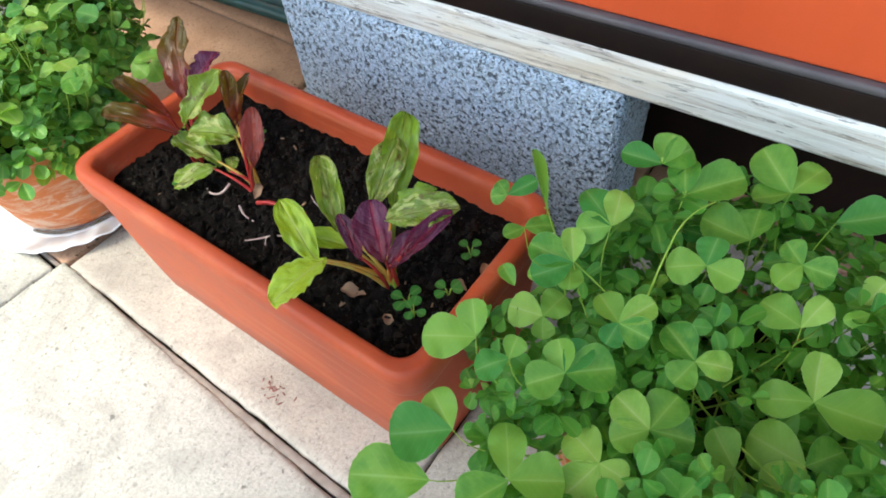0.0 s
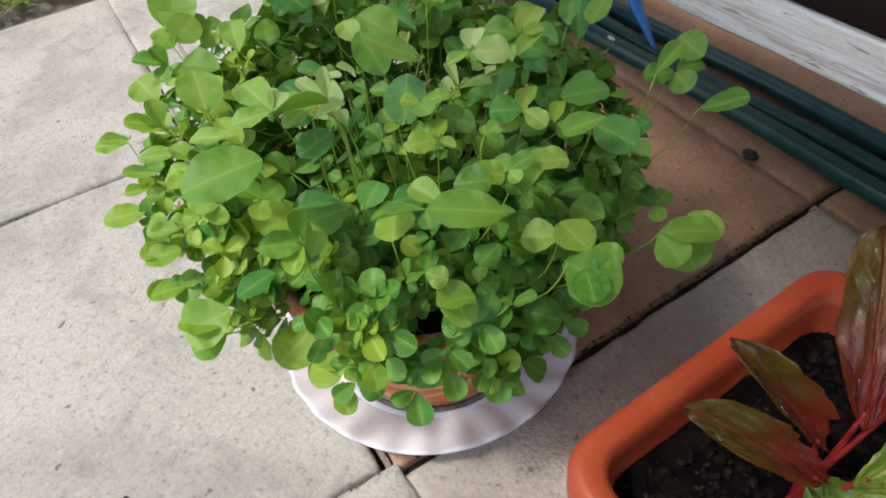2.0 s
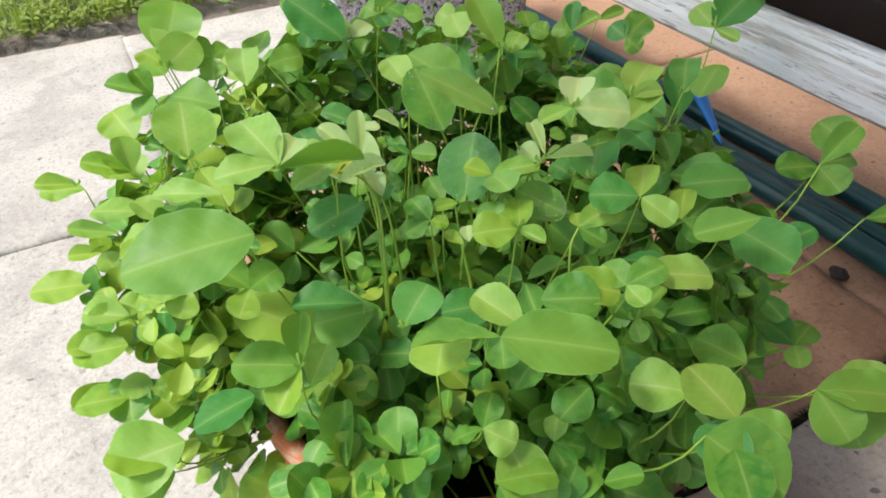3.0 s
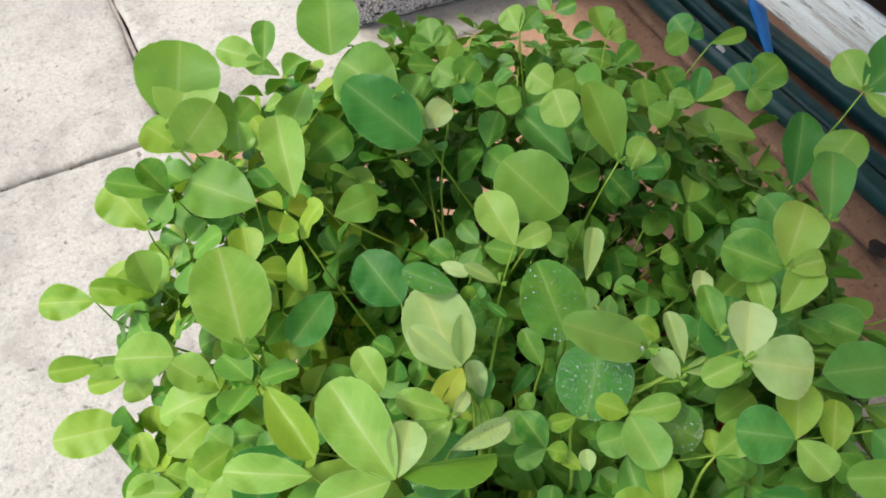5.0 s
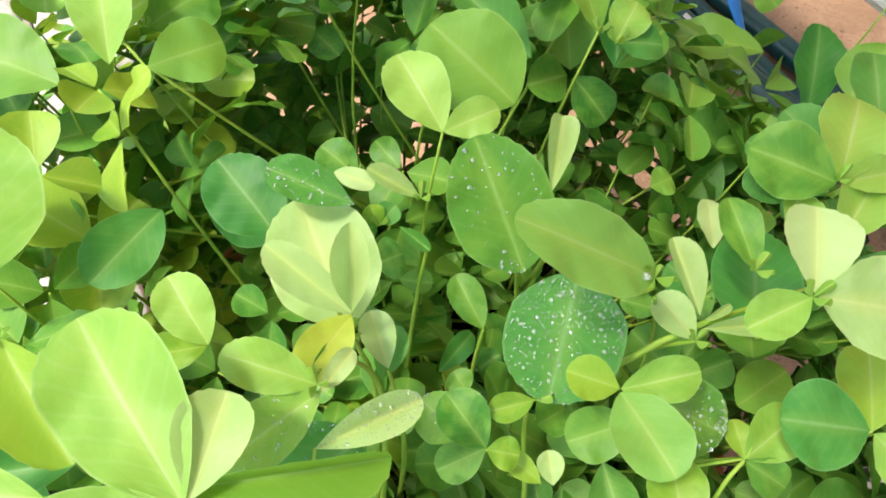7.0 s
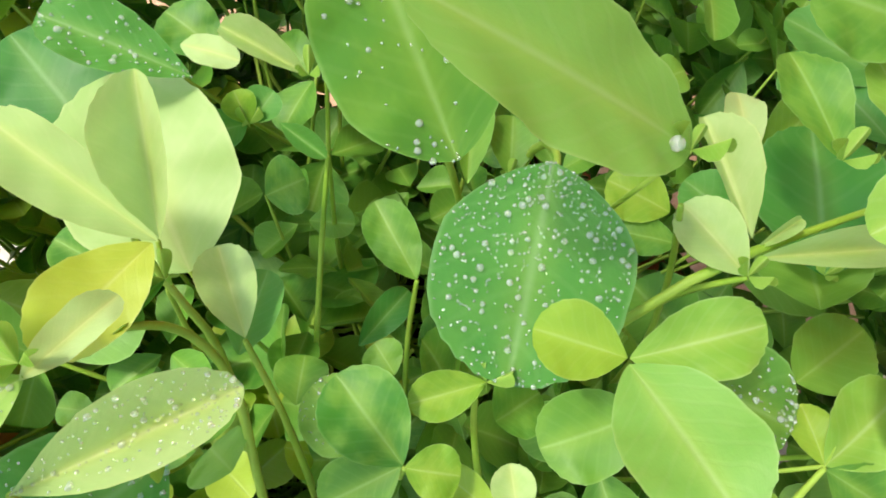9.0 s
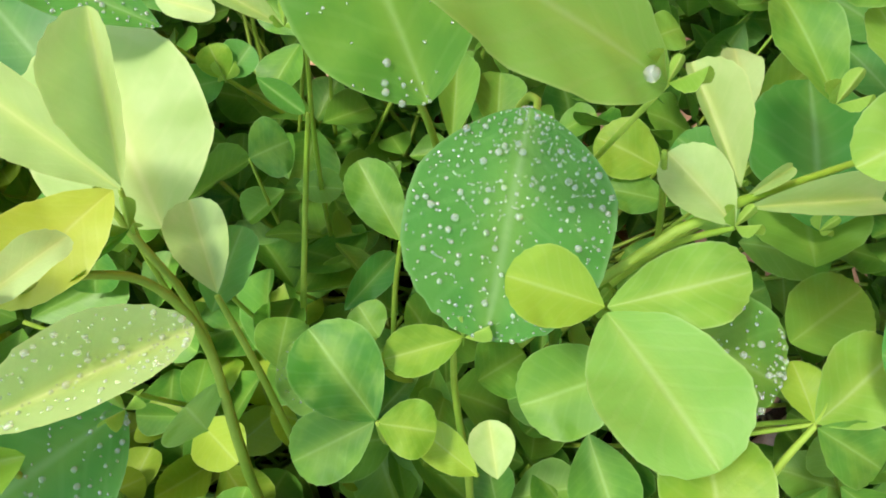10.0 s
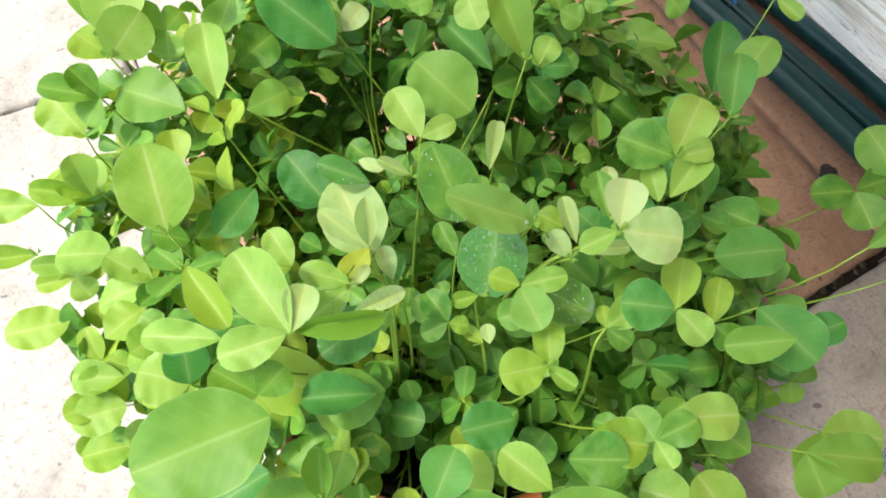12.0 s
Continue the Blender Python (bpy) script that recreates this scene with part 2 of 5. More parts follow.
def paving_stone(name, pale, deep, stain):
    mat, tree, bsdf = nodes_of(name)
    at = node(tree, "ShaderNodeNewGeometry").outputs["Position"]
    luck = node(tree, "ShaderNodeObjectInfo").outputs["Random"]
    big, mid, fine = grain(tree, 5.2, 4.0, at, 0.55, 0.3), grain(tree, 22.0, 7.0, at, 0.68), grain(tree, 240.0, 3.0, at)
    base = mix_colour(tree, luck, deep, pale)
    base = mix_colour(tree, math_node(tree, "MULTIPLY", ramp(tree, math_node(tree, "ADD", big, math_node(tree, "MULTIPLY", mid, 0.5)), 0.66, 0.98), 0.66), base, stain)
    base = mix_colour(tree, math_node(tree, "MULTIPLY", ramp(tree, mid, 0.52, 0.68), 0.35), base, pale)
    base = mix_colour(tree, math_node(tree, "MULTIPLY", ramp(tree, grain(tree, 130.0, 5.0, at, 0.75), 0.53, 0.66), 0.55), base, tuple(q * 0.62 for q in stain))
    base = mix_colour(tree, math_node(tree, "MULTIPLY", ramp(tree, grain(tree, 11.0, 6.0, at, 0.62, 1.2), 0.50, 0.66), 0.42), base, tuple(q * 0.92 for q in stain))
    specks = grain(tree, 60.0, 2.0, at, 0.5)
    base = mix_colour(tree, math_node(tree, "MULTIPLY", ramp(tree, specks, 0.70, 0.74), 0.8), base, tuple(q * 0.42 for q in stain))
    base = mix_colour(tree, math_node(tree, "MULTIPLY", ramp(tree, fine, 0.35, 0.65), 0.28), base, stain)
    set_in(bsdf, tree, base=base, rough=0.82, spec=0.25)
    relief(tree, bsdf, math_node(tree, "ADD", math_node(tree, "MULTIPLY", mid, 1.2), math_node(tree, "MULTIPLY", fine, 0.5)), 0.8, 0.003)
    return mat


def aggregate(name, low, high):
    """Open-textured concrete: small pale stones with dark pores between them."""
    mat, tree, bsdf = nodes_of(name)
    at = place(tree)
    cells = node(tree, "ShaderNodeTexVoronoi", (("Vector", at), ("Scale", 300.0)), feature="F1")
    tone = node(tree, "ShaderNodeSeparateColor", ((0, cells.outputs["Color"]),)).outputs[0]
    pores = grain(tree, 160.0, 3.0, at, 0.6, 0.5)
    wide = grain(tree, 9.0, 4.0, at)
    base = mix_colour(tree, tone, low, high)
    base = mix_colour(tree, math_node(tree, "MULTIPLY", ramp(tree, pores, 0.545, 0.62), 0.97), base, (0.030, 0.036, 0.050))
    base = mix_colour(tree, math_node(tree, "MULTIPLY", ramp(tree, cells.outputs["Distance"], 0.45, 0.75), 0.5), base, (0.16, 0.175, 0.20))
    base = mix_colour(tree, math_node(tree, "MULTIPLY", ramp(tree, wide, 0.4, 0.7), 0.3), base, tuple((a + b) / 2 for a, b in zip(low, high)))
    set_in(bsdf, tree, base=base, rough=0.9, spec=0.2)
    relief(tree, bsdf, math_node(tree, "SUBTRACT", math_node(tree, "MULTIPLY", cells.outputs["Distance"], -1.0), ramp(tree, pores, 0.5, 0.66)), 0.9, 0.0032)
    return mat


def weathered_wood():
    """White paint worn through to grey-brown grain that runs along the board."""
    mat, tree, bsdf = nodes_of("weathered_wood")
    long_grain = grain(tree, 34.0, 10.0, place(tree, (1.6, 0.15, 3.2)), 0.72, 0.35)
    streak = grain(tree, 110.0, 6.0, place(tree, (1.0, 0.05, 1.6)), 0.62)
    patch = grain(tree, 5.5, 5.0, place(tree, (1.0, 0.45, 1.5)), 0.6)
    chips = grain(tree, 230.0, 5.0, place(tree, (1.0, 0.13, 1.2)), 0.7, 0.4)
    base = mix_colour(tree, ramp(tree, streak, 0.36, 0.62), (0.70, 0.67, 0.63), (0.86, 0.85, 0.82))
    base = mix_colour(tree, math_node(tree, "MULTIPLY", ramp(tree, patch, 0.50, 0.63), 0.6), base, (0.76, 0.62, 0.44))
    base = mix_colour(tree, math_node(tree, "MULTIPLY", ramp(tree, long_grain, 0.50, 0.58), 0.6), base, (0.44, 0.35, 0.27))
    base = mix_colour(tree, math_node(tree, "MULTIPLY", ramp(tree, long_grain, 0.60, 0.65), 0.8), base, (0.10, 0.085, 0.075))
    base = mix_colour(tree, math_node(tree, "MULTIPLY", ramp(tree, chips, 0.58, 0.63), 0.7), base, (0.17, 0.14, 0.12))
    set_in(bsdf, tree, base=base, rough=0.75, spec=0.25)
    relief(tree, bsdf, math_node(tree, "ADD", math_node(tree, "MULTIPLY", long_grain, -1.0), math_node(tree, "MULTIPLY", streak, -0.4)), 0.7, 0.0025)
    return mat


def glazed_white():
    mat, tree, bsdf = nodes_of("glazed_white")
    dirt = grain(tree, 22.0, 6.0, place(tree), 0.65)
    base = mix_colour(tree, math_node(tree, "MULTIPLY", ramp(tree, dirt, 0.5, 0.72), 0.4), (0.70, 0.71, 0.73), (0.50, 0.45, 0.40))
    set_in(bsdf, tree, base=base, rough=0.35, spec=0.5)
    relief(tree, bsdf, dirt, 0.1, 0.0006)
    return mat


def water():
    """Water: part of the light goes straight through, part bends and glints."""
    mat, tree, bsdf = nodes_of("water")
    set_in(bsdf, tree, base=(0.95, 0.97, 0.96), rough=0.08, spec=0.9)
    # partial transmission leaves a milky white body in place of sky glare
    bsdf.inputs["Transmission Weight"].default_value, bsdf.inputs["IOR"].default_value = 0.77, 1.33
    clear = node(tree, "ShaderNodeBsdfTransparent")
    both = node(tree, "ShaderNodeMixShader", ((0, 0.15), (1, bsdf.outputs[0]), (2, clear.outputs[0])))
    tree.links.new(both.outputs[0], tree.nodes["Material Output"].inputs[0])
    return mat


planter_plastic, pot_clay, board_wood, white_glaze, dew_water = (
    plastic_terracotta(), clay_terracotta(), weathered_wood(), glazed_white(), water())
# near block: grey concrete with blue skylight put into its tones
concrete = aggregate("concrete_aggregate", (0.42, 0.53, 0.67), (0.61, 0.71, 0.83))
# far block: the same concrete whitened to stand in for sun and bounce
concrete_sunlit = aggregate("concrete_sunlit", (0.70, 0.71, 0.71), (0.82, 0.82, 0.80))
stone = paving_stone("paving_stone", (0.512, 0.480, 0.418), (0.445, 0.416, 0.360), (0.245, 0.225, 0.197))
# buff paving; its brown also holds bench-side shade and orange bounce light
buff_shaded_stone = paving_stone("buff_shaded_stone", (0.46, 0.285, 0.185), (0.40, 0.240, 0.150), (0.27, 0.150, 0.090))
# cream paving with shade and reddish bounce mixed into its colour
warm_shaded_stone = paving_stone("warm_shaded_stone", (0.52, 0.462, 0.392), (0.46, 0.408, 0.345), (0.28, 0.240, 0.205))
joint_earth = speckled("joint_earth", (0.030, 0.024, 0.019), (0.085, 0.066, 0.050), 60.0, 0.9, 0.8, 0.006, spots=(0.13, 0.11, 0.085), spot_scale=120.0)
mortar = speckled("mortar", (0.30, 0.245, 0.21), (0.42, 0.36, 0.31), 40.0, 0.9, 0.7, 0.003)


# ---- building helpers ----
def part(name, bm, material, parent=None, label="", smooth=True):
    """Links a bmesh as one mesh object; under a parent it keeps its place in the world."""
    mesh = bpy.data.meshes.new(name)
    bm.to_mesh(mesh)
    bm.free()
    mesh.materials.append(material)
    if smooth:
        mesh.shade_smooth()
    ob = new(name, mesh)
    if parent:
        adopt(ob, parent)
    return tagged(ob, label)


def adopt(ob, parent):
    ob.parent = parent
    bpy.context.view_layer.update()
    ob.matrix_parent_inverse = parent.matrix_world.inverted()


def base_of(name, m, label, category, group="", kind=""):
    ob = new(name)
    ob.empty_display_size = 0.02
    ob.matrix_world = m
    return tagged(ob, label, category, group, kind)


def loft(bm, rings, closed_start=False, closed_end=False):
    rows = [[bm.verts.new(p) for p in ring] for ring in rings]
    for a, b in zip(rows, rows[1:]):
        for i in range(len(a)):
            j = (i + 1) % len(a)
            bm.faces.new((a[i], a[j], b[j], b[i]))
    if closed_start:
        bm.faces.new(rows[0][::-1])
    if closed_end:
        bm.faces.new(rows[-1])
    return rows


def tube(bm, points, r0, r1, sides=6):
    """A tapering round stem through the points."""
    rings, last = [], None
    for i, p in enumerate(points):
        along = (points[min(i + 1, len(points) - 1)] - points[max(i - 1, 0)]).normalized()
        x = along.orthogonal().normalized() if last is None else (last - along * last.dot(along)).normalized()
        last, y = x, along.cross(x)
        r = r0 + (r1 - r0) * i / (len(points) - 1)
        rings.append([p + (x * math.cos(a) + y * math.sin(a)) * r for a in (2 * math.pi * k / sides for k in range(sides))])
    loft(bm, rings, True, True)


def bend(a, b, sag, n=6):
    """Points from a to b that bow by the vector sag."""
    return [a.lerp(b, i / n) + sag * (4 * (i / n) * (1 - i / n)) for i in range(n + 1)]


def rounded_box(bm, size, centre, bevel, segments=2):
    made = bmesh.ops.create_cube(bm, size=1.0, matrix=Matrix.Translation(centre) @ Matrix.Diagonal((*size, 1)))
    edges = list({e for v in made["verts"] for e in v.link_edges})
    bmesh.ops.bevel(bm, geom=edges, offset=bevel, segments=segments, affect="EDGES", profile=0.6)


def rough_box(size, step, amount, seed, scale):
    """A block whose faces are broken up by stones and pores; its foot is at z = 0."""
    bm = bmesh.new()
    sx, sy, sz = size
    counts = [max(2, round(s / step)) for s in size]
    shared = {}

    def corner(i, j, k):
        key = (i, j, k)
        if key not in shared:
            p = Vector((sx * (i / counts[0] - 0.5), sy * (j / counts[1] - 0.5), sz * k / counts[2]))
            out = Vector((p.x / sx * 2, p.y / sy * 2, p.z / sz * 2 - 1))
            edge = sum(1 for q in out if abs(q) > 0.999)
            face = Vector([q if abs(q) > 0.999 else 0.0 for q in out])
            q = p * scale + Vector((seed, 0, 0))
            lump = noise.noise(q) * 0.6 + noise.noise(q * 2.1) * 0.5
            shared[key] = bm.verts.new(p + face * (lump * amount - (0.0035 if edge > 1 else 0.0)))
        return shared[key]

    nx, ny, nz = counts
    for a, b, make in ((ny, nz, lambda u, v: ((0, u, v), (nx, u, v))), (nx, nz, lambda u, v: ((u, 0, v), (u, ny, v))), (nx, ny, lambda u, v: ((u, v, 0), (u, v, nz)))):
        for u in range(a):
            for v in range(b):
                ends = [make(u, v), make(u + 1, v), make(u + 1, v + 1), make(u, v + 1)]
                for s in (0, 1):
                    bm.faces.new([corner(*e[s]) for e in ends])
    bmesh.ops.recalc_face_normals(bm, faces=bm.faces)
    return bm


def lathe(profile, segments, wave=None):
    """Turns (radius, height) pairs about z; wave(radius, angle) gives a change of radius and height."""
    rings = []
    for r, z in profile:
        ring = []
        for k in range(segments):
            a = 2 * math.pi * k / segments
            dr, dz = wave(r, a) if wave else (0.0, 0.0)
            ring.append(Vector(((r + dr) * math.cos(a), (r + dr) * math.sin(a), z + dz)))
        rings.append(ring)
    bm = bmesh.new()
    loft(bm, rings, True, True)
    bmesh.ops.recalc_face_normals(bm, faces=bm.faces)
    return bm


def leaf_half_width(v, wedge=0.0):
    """Half the width of a leaflet, 0 at base and tip, at most 0.5; wedge 0 is oval, 1 tapers to its base."""
    c = 0.57
    a = c if v < c else 1.0 - c
    oval = math.sqrt(max(0.0, 1.0 - ((v - c) / a) ** 2)) * (min(1.0, v / 0.30) ** 0.22 if v > 0 else 0.0)
    c = 0.65
    taper = math.sin(math.pi / 2 * v / c) ** 0.92 if v < c else math.sqrt(max(0.0, 1.0 - ((v - c) / (1 - c)) ** 2.3))
    return 0.5 * (oval + (taper - oval) * wedge)


def leaf_height(x, v, style):
    fold, arch, wave = style[:3]
    ripple = 0.012 * math.sin(v * 23.0 + abs(x) * 9.0) * abs(x) * 2.0
    return fold * abs(x) ** 1.35 - arch * v * v + wave * math.sin(v * 9.0 + (2.0 if x > 0 else 0.0)) * abs(x) * 1.6 + ripple


def leaf_points(style, rows, columns, teeth):
    """Vertices, faces and UVs of a leaf one unit long on +y and one wide."""
    verts, uvs, faces = [], [], []
    for i in range(rows + 1):
        v = 0.5 - 0.5 * math.cos(math.pi * i / rows)
        w = max(leaf_half_width(v, style[3]), 0.012)
        for j in range(columns + 1):
            s = 2.0 * j / columns - 1.0
            x = s * w
            y = v + (teeth * (1 if i % 2 else -1) if abs(s) > 0.99 and 0.3 < v < 0.97 else 0.0)
            verts.append((x, y, leaf_height(x, v, style)))
            uvs.append((0.5 + 0.5 * s, v))
    for i in range(rows):
        for j in range(columns):
            a = i * (columns + 1) + j
            faces.append((a, a + 1, a + columns + 2, a + columns + 1))
    return verts, faces, uvs


def crumpled_points(seed, cup, droop, ruffle, rows=26, columns=16):
    """A chard blade: oval with a wavy margin, puckered between its veins."""
    verts, uvs, faces = [], [], []
    for i in range(rows + 1):
        v = 0.5 - 0.5 * math.cos(math.pi * i / rows)
        for j in range(columns + 1):
            s = 2.0 * j / columns - 1.0
            edge = 1.0 + 0.16 * noise.noise(Vector((v * 5.0, seed, 2.0 if s > 0 else 7.0)))
            x = s * max(leaf_half_width(v, 0.7) * edge, 0.012)
            q = Vector((x * 9.0, v * 9.0, seed))
            z = cup * abs(x) ** 1.3 - droop * v * v * v + (noise.noise(q) * 0.060 + noise.noise(q * 2.3) * 0.045 + noise.noise(q * 4.1) * 0.020) * min(1.0, abs(s) * 5.0)
            z += ruffle * math.sin(v * 15.0 + seed + (1.7 if s > 0 else 0.0)) * abs(s) ** 2.5 * 0.5
            verts.append((x, v, z))
            uvs.append((0.5 + 0.5 * s, v))
    for i in range(rows):
        for j in range(columns):
            a = i * (columns + 1) + j
            faces.append((a, a + 1, a + columns + 2, a + columns + 1))
    return verts, faces, uvs


def leaf_mesh(name, materials, style, rows=26, columns=10, teeth=0.008, points=None):
    verts, faces, uvs = points or leaf_points(style, rows, columns, teeth)
    mesh = bpy.data.meshes.new(name)
    mesh.from_pydata(verts, [], faces)
    layer = mesh.uv_layers.new(name="UVMap")
    for loop in mesh.loops:
        layer.data[loop.index].uv = uvs[loop.vertex_index]
    for m in materials:
        mesh.materials.append(m)
    mesh.shade_smooth()
    return mesh


def leaf_pose(base, tip, width, facing):
    along = tip - base
    length = along.length
    y = along / length
    x = y.cross(facing).normalized()
    z = x.cross(y)
    m = Matrix((x * width, y * length, z * length)).transposed().to_4x4()
    m.translation = base
    return m


# fold along the midrib, arch, wave of the margin, taper to the base
STYLES = ((0.42, 0.06, 0.02, 0.9), (0.20, 0.14, 0.05, 0.55), (0.75, 0.02, 0.00, 1.0), (0.10, 0.24, 0.08, 0.8), (0.34, -0.10, 0.04, 1.0), (0.12, 0.10, 0.03, -0.35))


# ---- ground ----
def ground_sheet():
    bm = bmesh.new()
    rings = []
    for r in (0.0001, 1.6, 4, 12, 40, 150, 600, 2500):
        rings.append([Vector((r * math.cos(a) + 0.0, r * math.sin(a), -0.045)) for a in (2 * math.pi * k / 48 for k in range(48))])
    loft(bm, rings)
    bmesh.ops.recalc_face_normals(bm, faces=bm.faces)
    ob = part("ground", bm, turf, smooth=False)
    return tagged(ob, "rough garden turf reaching to the horizon", "ground", kind="structure")


ground_sheet()

EDGE_X = (-2.0, -1.5, -1.0, -0.5, 0.0, 0.53, 1.03, 1.53)
EDGE_Y = (-2.08, -1.58, -1.08, -0.56, 0.0, 0.51, 1.01)
pavement = base_of("pavement", pose(0, 0, 0), "cream and buff concrete garden paving with dark joints", "paving", kind="structure")


def slab_mesh(w, h, seed):
    bm = bmesh.new()
    n = 40
    steps = [0.0, 0.006, 0.02] + [0.02 + 0.96 * k / (n - 4) for k in range(1, n - 4)] + [0.98, 0.994, 1.0]
    rows = []
    for j in range(n + 1):
        row = []
        for i in range(n + 1):
            x, y = w * (steps[i] - 0.5), h * (steps[j] - 0.5)
            d = min(i, j, n - i, n - j)
            p = Vector((x * 9 + seed, y * 9, seed))
            z = noise.noise(p) * 0.0016 + noise.noise(p * 3.1) * 0.0008 - (0.0035 if d == 0 else 0.0006 if d == 1 else 0.0)
            wob = (noise.noise(p * 4.0) * 0.0018 + noise.noise(p * 13.0) * 0.0022) if d == 0 else 0.0
            row.append(bm.verts.new((x + wob, y + wob, z)))
        rows.append(row)
    for a, b in zip(rows, rows[1:]):
        for i in range(n):
            bm.faces.new((a[i], a[i + 1], b[i + 1], b[i]))
    rim = [e for e in bm.edges if e.is_boundary]
    down = bmesh.ops.extrude_edge_only(bm, edges=rim)
    bmesh.ops.translate(bm, vec=(0, 0, -0.036), verts=[g for g in down["geom"] if isinstance(g, bmesh.types.BMVert)])
    bmesh.ops.recalc_face_normals(bm, faces=bm.faces)
    return bm


SKEW = Matrix(((1, 0, 0, 0), (-0.07, 1, 0, 0), (0, 0, 1, 0), (0, 0, 0, 1)))


def askew(x):
    """How far the cross joints have run off square to the west of the long joint."""
    return -0.07 * min(0.0, x)


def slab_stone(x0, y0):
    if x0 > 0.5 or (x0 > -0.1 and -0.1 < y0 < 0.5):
        return buff_shaded_stone
    return warm_shaded_stone if x0 > -0.1 and -0.6 < y0 < -0.5 else stone


for iy in range(len(EDGE_Y) - 1):
    for ix in range(len(EDGE_X) - 1):
        x0, x1, y0, y1 = EDGE_X[ix], EDGE_X[ix + 1], EDGE_Y[iy], EDGE_Y[iy + 1]
        gap_x, gap_y = (0.009 if y0 < -0.01 else 0.0035), 0.0035
        y1 -= 0.006 if x0 > -0.1 and abs(y1) < 0.01 else 0.0
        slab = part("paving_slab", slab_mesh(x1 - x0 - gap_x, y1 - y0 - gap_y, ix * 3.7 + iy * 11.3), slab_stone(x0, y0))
        slab.matrix_world = pose((x0 + x1) / 2, (y0 + y1) / 2 + askew((x0 + x1) / 2), 0, 0, 0, random.uniform(-0.12, 0.12)) @ (SKEW if x1 < 0.1 else Matrix())
        adopt(slab, pavement)

bed = bmesh.new()
rounded_box(bed, (3.7, 3.2, 0.03), (-0.22, -0.54, -0.030), 0.002, 1)
part("joint_bed", bed, joint_earth, pavement, "dark gritty earth in the paving joints")
fill = bmesh.new()
for x in EDGE_X[1:-1]:
    rounded_box(fill, (0.0095, 2.06, 0.014), (x - 0.0037, -1.035, -0.0105), 0.001, 1)
    rounded_box(fill, (0.0050, 1.0, 0.014), (x - 0.0024, 0.505, -0.0105), 0.0005, 1)
for y in (0.0, 0.51):
    if y:
        rounded_box(fill, (1.5, 0.0060, 0.014), (0.75, y - 0.0022, -0.0098), 0.0005, 1)
    bmesh.ops.create_cube(fill, size=1.0, matrix=Matrix.Translation((-1.0, y - 0.0022 + askew(-1.0), -0.0098)) @ SKEW @ Matrix.Diagonal((2.0, 0.0060, 0.014, 1)))
part("joint_mortar", fill, mortar, pavement, "crumbling grey-brown mortar in the joints")

# moss and grit that has gathered in the joints
mossy = bmesh.new()
rng = random.Random(21)
for k in range(520):
    if rng.random() < 0.6:
        x = rng.uniform(-0.45, 0.5)
        p = Vector((x, rng.gauss(0, 0.0022) + rng.choice((0, 0, 0.51)) + askew(x), -0.0025))
    else:
        p = Vector((rng.gauss(0, 0.003), rng.uniform(-0.6, 0.83), -0.010))
    bmesh.ops.create_icosphere(mossy, subdivisions=1, radius=rng.uniform(0.0005, 0.0019), matrix=Matrix.Translation(p) @ Euler((0, 0, rng.random() * 6)).to_matrix().to_4x4() @ Matrix.Diagonal((rng.uniform(1.0, 2.4), 1.0, 0.5, 1)))
tagged(part("joint_moss", mossy, moss, pavement, "dull green moss in the joints"), kind="stuff")


